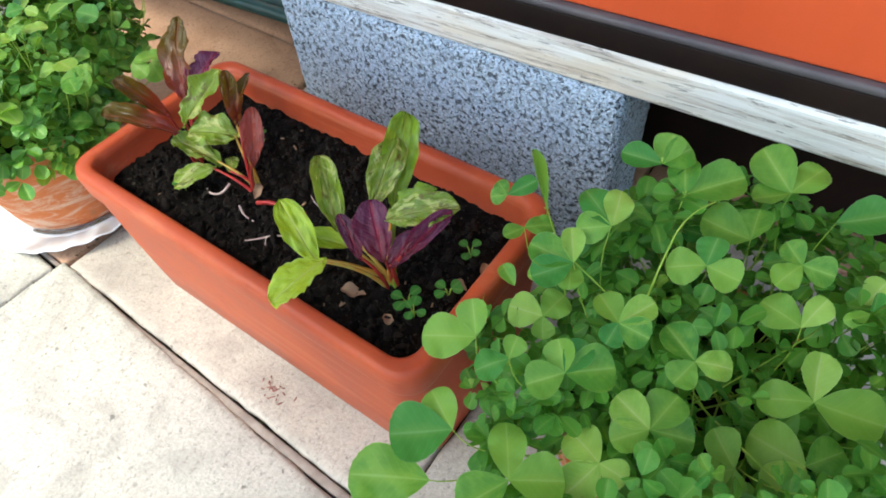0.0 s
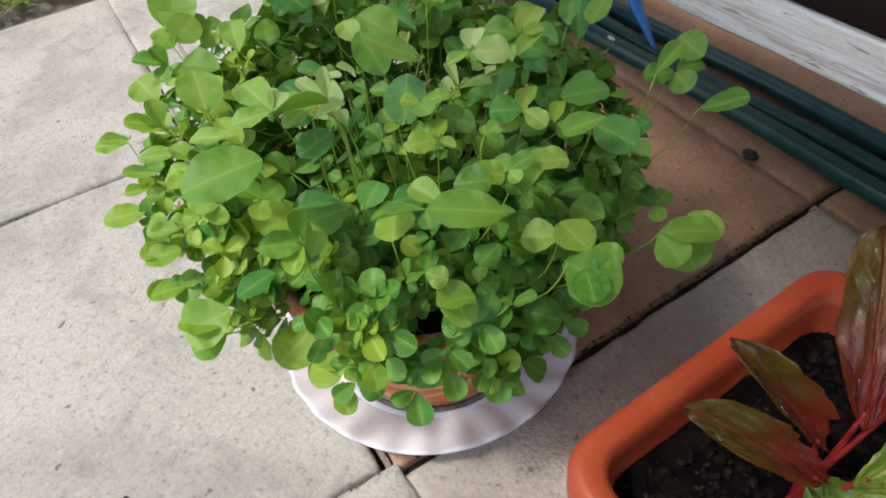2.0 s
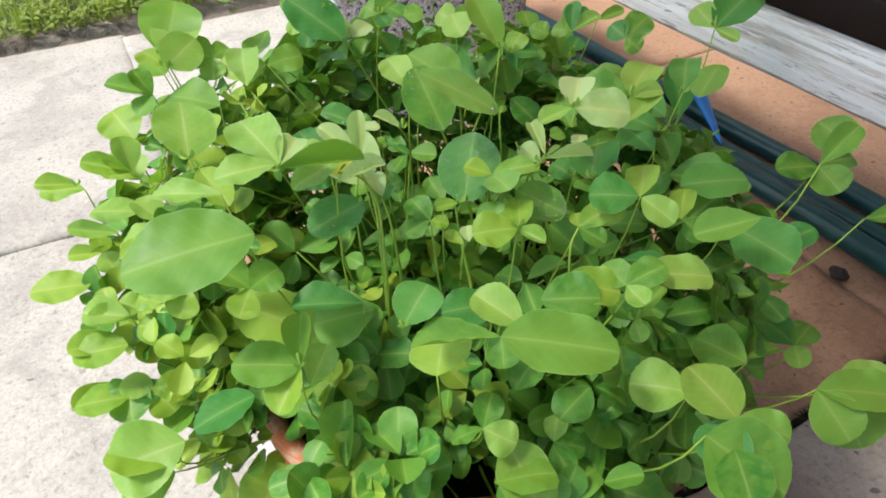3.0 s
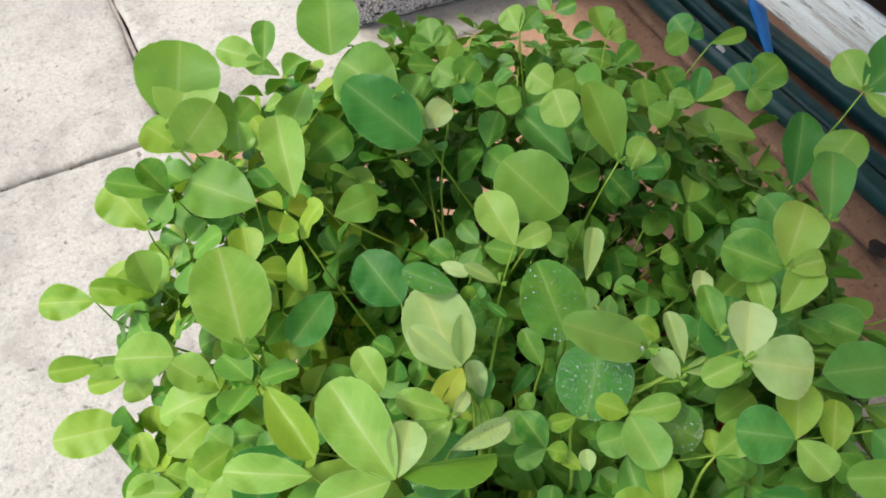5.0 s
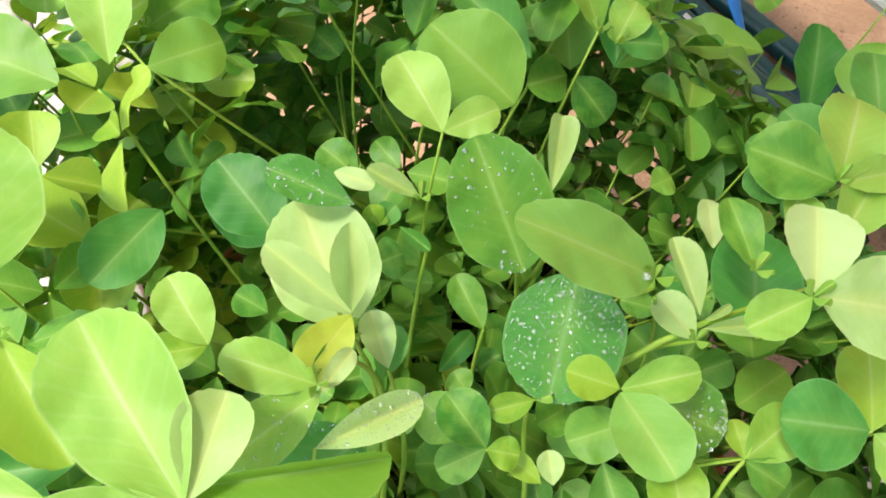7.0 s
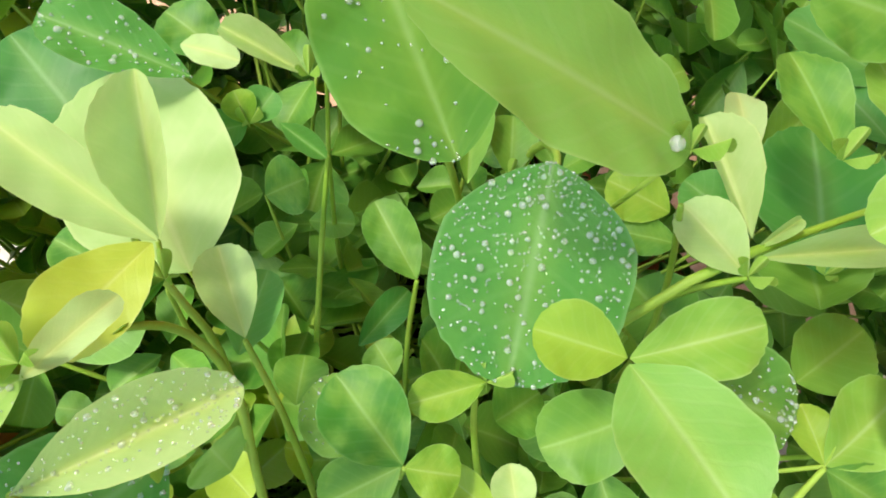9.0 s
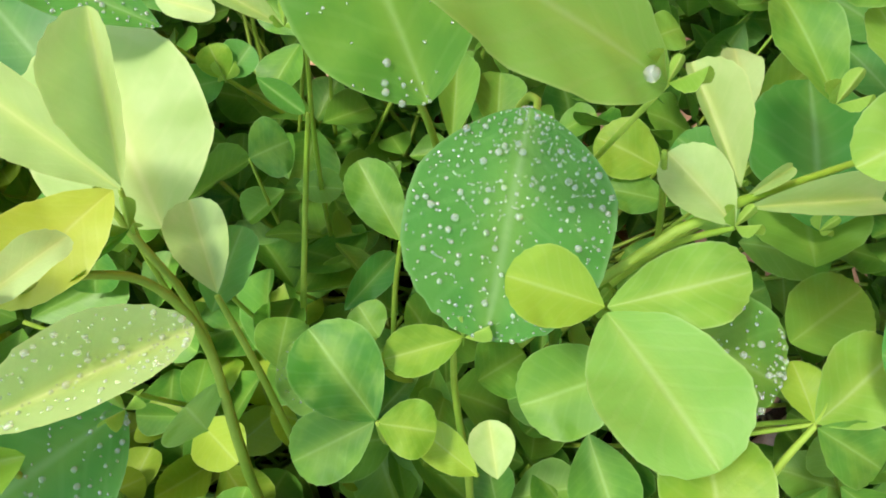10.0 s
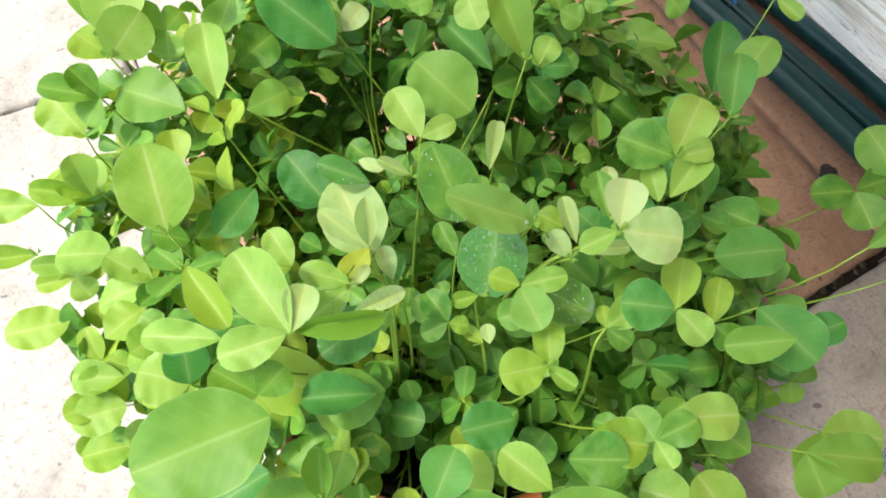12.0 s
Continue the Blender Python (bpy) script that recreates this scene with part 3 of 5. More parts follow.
def lawn():
    """Earth edge and grass beyond the paving."""
    bm = bmesh.new()
    nx, ny = 60, 26
    rows = []
    for j in range(ny + 1):
        y = 1.01 + 2.2 * (j / ny) ** 2
        row = []
        for i in range(nx + 1):
            x = -1.9 + 3.4 * i / nx
            p = Vector((x * 7, y * 7, 3.0))
            rise = min(1.0, (y - 1.01) / 0.10)
            row.append(bm.verts.new((x, y + noise.noise(p) * 0.006, -0.012 + 0.028 * rise + noise.noise(p * 2) * 0.007)))
        rows.append(row)
    for a, b in zip(rows, rows[1:]):
        for i in range(nx):
            bm.faces.new((a[i], a[i + 1], b[i + 1], b[i]))
    ob = part("lawn_edge", bm, earth)
    ob.data.materials.append(turf)
    for f in ob.data.polygons:
        f.material_index = 1 if f.center.y > 1.106 else 0
    tagged(ob, "bare grey-brown earth along the lawn edge", "soil", kind="structure")
    r = random.Random(5)
    verts, faces, uvs = [], [], []
    for k in range(15000):
        y = 1.048 + 1.6 * r.random() ** 1.8
        x = r.uniform(-1.5, 1.2)
        if y < 1.061 + 0.02 * noise.noise(Vector((x * 12, 0, 0))):
            continue
        h, lean, w = r.uniform(0.025, 0.065), r.uniform(0.2, 0.9), r.uniform(0.0012, 0.003)
        a = r.uniform(0, 2 * math.pi)
        d, s = Vector((math.cos(a), math.sin(a), 0)), Vector((-math.sin(a), math.cos(a), 0))
        o = Vector((x, y, 0.008))
        mid, top = o + d * h * lean * 0.35 + Vector((0, 0, h * 0.6)), o + d * h * lean + Vector((0, 0, h * (1.1 - 0.5 * lean)))
        i = len(verts)
        verts += [o - s * w, o + s * w, mid + s * w * 0.8, mid - s * w * 0.8, top]
        uvs += [(0, 0), (1, 0), (1, 0.6), (0, 0.6), (0.5, 1)]
        faces += [(i, i + 1, i + 2, i + 3), (i + 3, i + 2, i + 4)]
    for k in range(4200):
        y = 1.044 + 0.5 * r.random() ** 2.2
        x = r.uniform(-1.3, 1.1)
        o = Vector((x, y, r.uniform(0.014, 0.04)))
        for q in range(3):
            a = r.uniform(0, 2 * math.pi)
            d = Vector((math.cos(a), math.sin(a), r.uniform(-0.2, 0.5)))
            s = Vector((-math.sin(a), math.cos(a), r.uniform(-0.3, 0.3)))
            size = r.uniform(0.005, 0.011)
            i = len(verts)
            verts += [o, o + d * size * 0.5 + s * size * 0.42, o + d * size, o + d * size * 0.5 - s * size * 0.42]
            uvs += [(0.5, 0), (1, 0.5), (0.5, 1), (0, 0.5)]
            faces.append((i, i + 1, i + 2, i + 3))
    mesh = bpy.data.meshes.new("grass")
    mesh.from_pydata(verts, [], faces)
    layer = mesh.uv_layers.new(name="UVMap")
    for loop in mesh.loops:
        layer.data[loop.index].uv = uvs[loop.vertex_index]
    mesh.materials.append(grass_green)
    tagged(new("grass", mesh), "sunlit short grass mixed with clover", "grass", kind="stuff")


lawn()

# ---- house wall behind the bench ----
bm = bmesh.new()
rounded_box(bm, (0.20, 3.6, 2.6), (1.02, -0.25, 1.26), 0.01)
tagged(part("wall_east", bm, speckled("render_wall", (0.34, 0.31, 0.28), (0.42, 0.39, 0.35), 8.0, 0.9, 0.5, 0.004)), "plain rendered house wall behind the bench", "wall", kind="structure")

# added roof above everything seen, stepped to cast shade on the bench side
bm = bmesh.new()
for edge_x, start_y, end_y in ((-1.40, -0.75, 0.150), (-0.95, 0.153, 0.74)):
    rounded_box(bm, (1.05 - edge_x, end_y - start_y, 0.10), ((1.05 + edge_x) / 2, (end_y + start_y) / 2, 2.35), 0.01)
tagged(part("porch_roof", bm, speckled("roof_board", (0.30, 0.27, 0.24), (0.40, 0.37, 0.33), 6.0, 0.9, 0.4, 0.004)), "added unseen roof that shades the bench side of the paving", "roof", kind="structure")

# ---- bench: board on two blocks, with an orange panel on it ----
BENCH = pose(0.372, 0, 0, 0, 0, 3.4)
BOARD_LOW, BOARD_TOP = 0.2435, 0.2885

near_block = part("concrete_block", rough_box((0.10, 0.448, BOARD_LOW - 0.0005), 0.0042, 0.0016, 3.0, 190.0), concrete)
near_block.matrix_world = pose(0.4284, -0.3467, 0, 0, 0, 3.2)
tagged(near_block, "grey open-textured concrete block standing under the bench board", "block", "blocks under the bench")
far_block = part("concrete_block", rough_box((0.255, 0.15, BOARD_LOW - 0.0005), 0.0048, 0.0020, 9.0, 170.0), concrete_sunlit)
far_block.matrix_world = pose(0.346, 0.632, 0, 0, 0, -5)
tagged(far_block, "grey concrete block under the far end of the bench, coloured as sunlit", "block", "blocks under the bench")


def bench_board():
    bm = bmesh.new()
    x0, x1 = -0.010, 0.215
    n = 150
    r = random.Random(4)
    section = [(x0, 0.004), (x0 + 0.004, 0.0), (x1 - 0.004, 0.0), (x1, 0.004), (x1, 0.041), (x1 - 0.004, 0.045), (x0 + 0.001, 0.045), (x0 - 0.004, 0.041), (x0 - 0.0035, 0.030), (x0 - 0.0015, 0.015)]
    rings = []
    for i in range(n + 1):
        y = -1.20 + 2.02 * i / n
        ring = []
        for k, (x, z) in enumerate(section):
            q = Vector((y * 14, k * 1.7, 0.3))
            ring.append(Vector((x + noise.noise(q) * 0.0011, y, BOARD_LOW + z + noise.noise(q * 1.3) * 0.0007)))
        rings.append(ring)
    loft(bm, rings, True, True)
    bmesh.ops.recalc_face_normals(bm, faces=bm.faces)
    ob = part("bench_board", bm, board_wood, smooth=False)
    ob.matrix_world = BENCH
    return tagged(ob, "thick board with worn white paint lying on concrete blocks", "bench board")


bench_board()


# added near-black board in place of the deep shade beneath the bench
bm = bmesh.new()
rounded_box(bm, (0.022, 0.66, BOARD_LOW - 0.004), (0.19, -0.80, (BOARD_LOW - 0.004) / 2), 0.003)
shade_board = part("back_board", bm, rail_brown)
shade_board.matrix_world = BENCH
tagged(shade_board, "added dark brown board standing in for the shade under the bench", "board")


def orange_panel():
    turned = BENCH @ pose(0.02, -0.45, 0) @ pose(0, 0, 0, 0, 0, 0.3) @ pose(-0.02, 0.45, 0)
    root = base_of("orange_panel", BENCH @ pose(0.02, -0.3, BOARD_TOP), "bright orange panel with dark brown base rail on the bench", "panel")
    bm = bmesh.new()
    rounded_box(bm, (0.030, 1.72, 0.0255), (0.002, -0.25, BOARD_TOP + 0.01275), 0.003)
    bm.transform(turned)
    part("base_rail", bm, rail_brown, root, "dark brown base rail")
    bm = bmesh.new()
    rounded_box(bm, (0.014, 1.72, 0.0075), (-0.008, -0.25, BOARD_TOP + 0.0293), 0.003)
    bm.transform(turned)
    part("bead", bm, bead_grey, root, "grey sealing bead")
    bm = bmesh.new()
    rounded_box(bm, (0.018, 1.72, 0.30), (0.001, -0.25, BOARD_TOP + 0.0332 + 0.15), 0.003)
    bm.transform(turned)
    part("panel", bm, orange_paint, root, "plain bright orange board")
    bm = bmesh.new()
    rounded_box(bm, (0.0010, 0.0024, 0.0018), (-0.0082, -0.462, 0.405), 0.0003, 1)
    bm.transform(turned)
    part("paint_chip", bm, white_glaze, root, "small white chip in the paint")


orange_panel()

# ---- poles and peg under the bench ----
def pole(x_far, x_near, radius, y_far, y_near, label):
    bm = bmesh.new()
    a, b = Vector((x_far, y_far, radius + 0.001)), Vector((x_near, y_near, radius + 0.001))
    pts = [a.lerp(b, i / 24) + Vector((0.003 * math.sin(i * 0.55 + radius * 900), 0, 0)) for i in range(25)]
    tube(bm, pts, radius, radius, 14)
    tagged(part("garden_pole", bm, pole_green), label, "pole", "green poles under the bench")


pole(0.535, 0.585, 0.0125, 0.80, -0.12, "dark green plastic-coated pole lying on the paving")
pole(0.563, 0.618, 0.0105, 0.80, -0.12, "dark green plastic-coated pole lying on the paving")
pole(0.604, 0.660, 0.0125, 0.80, -0.12, "dark green plastic-coated pole lying by the wall side")


def peg():
    """A tapered blue plastic ground peg with a hooked head, lying across the poles."""
    root = base_of("ground_peg", pose(0.574, 0.288, 0.026), "bright blue tapered plastic peg lying across the green poles", "peg")
    low, top = Vector((0.574, 0.286, 0.0285)), Vector((0.625, 0.390, 0.050))
    along = (top - low).normalized()
    side = along.cross(Vector((0, 0, 1))).normalized()
    up = side.cross(along)
    bm = bmesh.new()
    rings = []
    for i in range(15):
        t = i / 14
        w, h = 0.0015 + 0.0105 * t ** 0.8, 0.0012 + 0.0035 * t
        c = low.lerp(top, t)
        rings.append([c + side * (w * math.cos(a)) + up * (h * math.sin(a)) for a in (2 * math.pi * k / 10 for k in range(10))])
    loft(bm, rings, True, True)
    bmesh.ops.recalc_face_normals(bm, faces=bm.faces)
    part("spike", bm, peg_blue, root)
    bm = bmesh.new()
    tube(bm, [top + side * (0.011 * math.cos(a)) + along * (0.011 * math.sin(a)) for a in (k * math.pi / 9 for k in range(-1, 13))], 0.0032, 0.0028, 8)
    part("hook", bm, peg_blue, root)


peg()

for k, (x, y, s) in enumerate(((0.533, 0.086, 0.009), (0.30, 0.06, 0.0022), (0.36, 0.10, 0.0026), (0.41, 0.03, 0.002), (-0.20, 0.107, 0.0028))):
    bm = bmesh.new()
    bmesh.ops.create_icosphere(bm, subdivisions=3, radius=s)
    for v in bm.verts:
        v.co *= 1 + 0.35 * noise.noise(v.co * (1.4 / s) + Vector((k * 5.0, 0, 0)))
        v.co.z *= 0.6
    ob = part("pebble", bm, pebble_dark)
    ob.location = (x, y, s * 0.45)
    tagged(ob, "small dark lump of grit lying on the paving", "pebble", "grit on the paving")

petal_red = speckled("petal_red", (0.24, 0.09, 0.07), (0.34, 0.15, 0.12), 60.0, 0.7, 0.3, 0.0005)
rng = random.Random(31)
bm = bmesh.new()
for k in range(24):
    m = Matrix.Translation((0.034 + rng.gauss(0, 0.005), -0.373 + rng.gauss(0, 0.010), 0.0024)) @ Euler((0, 0, rng.random() * 6)).to_matrix().to_4x4()
    bmesh.ops.create_icosphere(bm, subdivisions=1, radius=0.0017, matrix=m @ Matrix.Diagonal((rng.uniform(0.8, 2.6), 0.5, 0.35, 1)))
tagged(part("petal_crumbs", bm, petal_red), "scattered reddish dry crumbs on the paving beside the planter", "crumbs", kind="stuff")

bm = bmesh.new()
rounded_box(bm, (0.007, 0.011, 0.002), (0, 0, 0), 0.0006)
ob = part("paint_flake", bm, white_glaze)
ob.matrix_world = pose(0.552, 0.345, 0.0255, 12, 8, 20)
tagged(ob, "small white flake of paint lying on the green pole", "flake")

# ---- planter with chard ----
PLANTER = Vector((0.1645, -0.3475, 0.0))
RIM, SOIL = 0.204, 0.172


def ring_rect(hx, hy, r, z, n=6):
    pts = []
    for cx, cy, a0 in ((hx - r, hy - r, 0), (-hx + r, hy - r, 90), (-hx + r, -hy + r, 180), (hx - r, -hy + r, 270)):
        for k in range(n + 1):
            a = radians(a0 + 90 * k / n)
            pts.append(Vector((cx + r * math.cos(a), cy + r * math.sin(a), z)))
    turn = Matrix.Rotation(radians(1.0), 4, 'Z')
    return [turn @ p + PLANTER for p in pts]


def planter():
    bm = bmesh.new()
    rings = []
    for hx, hy, r, z in ((0.086, 0.205, 0.020, 0.004), (0.092, 0.211, 0.024, 0.0005), (0.0955, 0.2145, 0.026, 0.004), (0.1010, 0.2175, 0.027, 0.060), (0.1055, 0.2205, 0.027, 0.120),
                         (0.1085, 0.2230, 0.027, 0.166)):
        rings.append(ring_rect(hx, hy, r, z))
    loft(bm, rings, True, False)
    bmesh.ops.recalc_face_normals(bm, faces=bm.faces)
    root = base_of("planter_trough", Matrix.Translation(PLANTER), "long terracotta-coloured plastic planter with a rounded rim", "planter")
    part("trough", bm, planter_plastic, root)
    bm = bmesh.new()
    rings = [ring_rect(*q) for q in ((0.1080, 0.2225, 0.026, 0.164), (0.1105, 0.2255, 0.026, 0.168), (0.1120, 0.2270, 0.026, 0.174), (0.1130, 0.2280, 0.026, 0.196),
                                     (0.1110, 0.2260, 0.025, 0.2028), (0.1070, 0.2220, 0.023, RIM), (0.1000, 0.2150, 0.020, RIM), (0.0970, 0.2120, 0.018, 0.2018),
                                     (0.0945, 0.2095, 0.016, 0.193), (0.088, 0.202, 0.014, 0.140))]
    loft(bm, rings, False, True)
    bmesh.ops.recalc_face_normals(bm, faces=bm.faces)
    part("rim", bm, planter_plastic, root, "rounded rim and inner wall")


planter()


def soil_height(x, y):
    p = Vector((x * 30, y * 30, 1.0))
    return SOIL + noise.noise(p) * 0.006 + noise.noise(p * 2.7) * 0.0045 + noise.noise(p * 7.0) * 0.0032


def soil():
    bm = bmesh.new()
    nx, ny, hx, hy = 60, 124, 0.0950, 0.206
    rows = []
    for j in range(ny + 1):
        row = []
        for i in range(nx + 1):
            q = Matrix.Rotation(radians(1.0), 2) @ Vector((hx * (2 * i / nx - 1), hy * (2 * j / ny - 1)))
            x, y = PLANTER.x + q.x, PLANTER.y + q.y
            row.append(bm.verts.new((x, y, soil_height(x, y))))
        rows.append(row)
    for a, b in zip(rows, rows[1:]):
        for i in range(nx):
            bm.faces.new((a[i], a[i + 1], b[i + 1], b[i]))
    ob = tagged(part("potting_soil", bm, soil_dark), "black moist potting soil filling the planter", "soil", kind="stuff")
    r = random.Random(8)
    lumps = bmesh.new()
    for k in range(1500):
        x, y = PLANTER.x + r.uniform(-0.085, 0.085), PLANTER.y + r.uniform(-0.193, 0.193)
        s = r.uniform(0.0012, 0.0042) * (1.7 if r.random() < 0.18 else 1)
        m = Matrix.Translation((x, y, soil_height(x, y) + s * 0.2)) @ Euler((r.random() * 3, r.random() * 3, r.random() * 3)).to_matrix().to_4x4() @ Matrix.Diagonal((1.5, 0.9, 0.6, 1))
        bmesh.ops.create_icosphere(lumps, subdivisions=1, radius=s, matrix=m)
    tagged(part("soil_crumbs", lumps, crumb_dark, ob, smooth=False), "dark crumbs of soil", kind="stuff")
    chips = bmesh.new()
    for k in range(26):
        x, y = PLANTER.x + r.uniform(-0.08, 0.08), PLANTER.y + r.uniform(-0.19, 0.19)
        m = Matrix.Translation((x, y, soil_height(x, y) + 0.002)) @ Euler((r.uniform(-0.5, 0.5), r.uniform(-0.5, 0.5), r.random() * 6)).to_matrix().to_4x4()
        bmesh.ops.create_cube(chips, size=1.0, matrix=m @ Matrix.Diagonal((r.uniform(0.002, 0.006), r.uniform(0.0008, 0.0022), 0.0009, 1)))
    tagged(part("bark_chips", chips, dry_brown, ob, smooth=False), "pale brown bark chips in the soil", kind="stuff")


soil()

CHARD = {"lime": chard_lime, "leaf": chard_green, "blotch": chard_blotched, "bronze": chard_bronze, "olive": chard_bronze, "dull": chard_bronze, "purple": chard_purple, "red": chard_red, "pale": chard_blotched}
STALK = {"lime": stem_orange, "leaf": stem_green, "blotch": stem_orange, "bronze": stem_red, "olive": stem_orange, "dull": stem_red, "purple": stem_red, "red": stem_red, "pale": stem_red}


def chard_plant(crown, leaves, label):
    """Leaves are (kind, base, tip, width) in tenths of a millimetre."""
    crown = Vector(crown)
    crown.z = soil_height(crown.x, crown.y)
    r = random.Random(int(-crown.y * 1000))
    root = base_of("chard_plant", Matrix.Translation(crown), label, "chard plant", "chard in the planter")
    for k, (kind, *q) in enumerate(leaves):
        base, tip, width = Vector(q[0:3]) / 1e4, Vector(q[3:6]) / 1e4, q[6] / 1e4
        rough = 0.6 if kind == "lime" else 1.0
        shape = crumpled_points(k * 3.1 + crown.y * 40, r.uniform(0.15, 0.7) * (0.6 + 0.4 * rough), r.uniform(0.05, 0.30), r.uniform(0.05, 0.14) * rough)
        blade = new("leaf", leaf_mesh("chard_leaf", [CHARD[kind]], None, points=shape))
        low_base = base.lerp(crown + Vector((0, 0, 0.006)), 0.24)
        blade.matrix_world = leaf_pose(low_base, tip, width * 0.96, Vector((-0.25 + r.uniform(-0.3, 0.3), -0.25 + r.uniform(-0.3, 0.3), 0.9)))
        adopt(blade, root)
        bm = bmesh.new()
        foot = crown + Vector((0.004 * math.cos(k * 2.4), 0.004 * math.sin(k * 2.4), -0.003))
        pull = Vector((low_base.x - foot.x, low_base.y - foot.y, 0)) * -0.12 + Vector((0, 0, 0.003))
        tube(bm, bend(foot, low_base.lerp(tip, 0.10), pull, 9), 0.0022, 0.0011, 8)
        part("stalk", bm, STALK[kind], root)


chard_plant((0.148, -0.204, 0), [
    ('bronze', 1680, -2017, 2545, 2051, -1561, 3053, 343),
    ('purple', 1807, -2039, 2615, 2106, -2037, 2775, 255),
    ('pale', 1402, -2197, 2457, 1993, -2266, 2686, 283),
    ('bronze', 1449, -1965, 2482, 1291, -1499, 2738, 199),
    ('bronze', 1380, -2102, 2338, 1004, -1548, 2542, 232),
], 'bronze and purple chard seedling growing in the planter')
chard_plant((0.153, -0.292, 0), [
    ('olive', 1705, -2730, 2620, 1907, -2538, 2846, 166),
    ('dull', 1714, -2762, 2603, 2005, -2687, 2802, 124),
    ('blotch', 1764, -2620, 2339, 1420, -2268, 2378, 395),
    ('blotch', 1453, -2435, 2005, 1348, -2042, 2196, 294),
    ('pale', 1394, -2395, 1994, 997, -2251, 1907, 225),
    ('pale', 1435, -2548, 1913, 1614, -2574, 1977, 147),
    ('red', 1335, -3460, 2585, 1622, -3225, 2847, 209),
], 'chard seedling with blotched pale green and red leaves in the planter')
chard_plant((0.137, -0.489, 0), [
    ('lime', 820, -4399, 2363, 1104, -4021, 2618, 275),
    ('lime', 790, -4648, 2705, 388, -4651, 2542, 305),
    ('blotch', 1229, -4370, 2474, 1583, -4056, 2759, 255),
    ('lime', 1252, -4466, 2296, 1105, -4250, 2309, 198),
    ('leaf', 1790, -4668, 2508, 2327, -4441, 2878, 322),
    ('blotch', 1621, -4532, 2614, 2046, -4547, 2834, 308),
    ('blotch', 1426, -4928, 2857, 1685, -5383, 2850, 301),
    ('leaf', 1573, -4897, 2853, 1723, -5128, 2860, 146),
    ('purple', 1239, -4976, 2365, 1521, -4647, 2588, 320),
    ('purple', 1106, -4791, 2403, 1287, -4534, 2564, 151),
    ('purple', 1233, -5034, 2321, 1541, -5095, 2443, 194),
    ('purple', 1238, -5276, 2670, 1611, -5415, 2815, 178),
], 'chard seedling with lime, blotched and purple leaves in the planter')


def seedling(x, y, size, seed, label):
    r = random.Random(seed)
    o = Vector((x, y, soil_height(x, y)))
    root = base_of("weed_seedling", Matrix.Translation(o), label, "seedling", "seedlings in the planter")
    for k in range(4):
        a = k * 1.57 + r.uniform(-0.4, 0.4)
        d = Vector((math.cos(a), math.sin(a), 0))
        b = o + d * size * 0.35 + Vector((0, 0, 0.010 + 0.006 * r.random()))
        blade = new("leaf", leaf_old_mesh)
        blade.matrix_world = leaf_pose(b, b + d * size + Vector((0, 0, 0.001)), size * 0.95, Vector((0, 0, 1)))
        adopt(blade, root)
        bm = bmesh.new()
        tube(bm, bend(o, b, Vector((0, 0, 0.002)), 4), 0.0007, 0.0005, 5)
        part("stem", bm, stem_green, root)


leaf_old_mesh = leaf_mesh("leaflet", [leaf_old], (0.2, 0.05, 0.0, 0.6))
seedling(0.131, -0.510, 0.011, 1, "tiny pale green weed seedling with four round leaves")
seedling(0.123, -0.524, 0.009, 2, "tiny pale green weed seedling with four round leaves")
seedling(0.202, -0.528, 0.009, 3, "tiny pale green weed seedling with four round leaves")
seedling(0.156, -0.537, 0.010, 4, "tiny pale green weed seedling with four round leaves")
seedling(0.204, -0.245, 0.008, 5, "tiny pale green weed seedling with four round leaves")
seedling(0.112, -0.225, 0.007, 6, "tiny pale green weed seedling with four round leaves")


def litter(name, path, r0, r1, material, label, category):
    bm = bmesh.new()
    pts = [Vector((x, y, soil_height(x, y) + 0.0022 + h)) for x, y, h in path]
    for turn in range(3):
        pts = [pts[0]] + [a.lerp(c, t) for a, c in zip(pts, pts[1:]) for t in (0.25, 0.75)] + [pts[-1]]
    tube(bm, pts, r0, r1, 6)
    tagged(part(name, bm, material), label, category)


litter("root_thread", ((0.096, -0.339, 0.002), (0.106, -0.349, 0.003), (0.117, -0.357, 0.001), (0.129, -0.372, 0.0)), 0.0006, 0.0011, root_pale, "pale pink bare root lying on the soil", "root")
litter("root_thread", ((0.104, -0.357, 0.001), (0.110, -0.353, 0.003), (0.117, -0.357, 0.001)), 0.0004, 0.0006, root_pale, "thin pale side root lying on the soil", "root")
litter("fallen_stalk", ((0.140, -0.306, 0.002), (0.146, -0.324, 0.005), (0.153, -0.347, 0.002), (0.157, -0.359, 0.0)), 0.0026, 0.0016, stem_red, "fallen dark red chard stalk on the soil", "stalk")
litter("dry_stalk", ((0.123, -0.250, 0.004), (0.119, -0.260, 0.006), (0.125, -0.270, 0.006), (0.137, -0.273, 0.010)), 0.0010, 0.0014, root_pale, "curled dry white stalk on the soil", "stalk")
litter("dry_stalk", ((0.122, -0.304, 0.008), (0.118, -0.312, 0.004), (0.120, -0.323, 0.0)), 0.0011, 0.0008, root_pale, "curled dry white stalk on the soil", "stalk")
litter("dry_stalk", ((0.173, -0.353, 0.012), (0.170, -0.360, 0.008), (0.169, -0.370, 0.0)), 0.0005, 0.0005, root_pale, "thin dry stalk bent over the soil", "stalk")

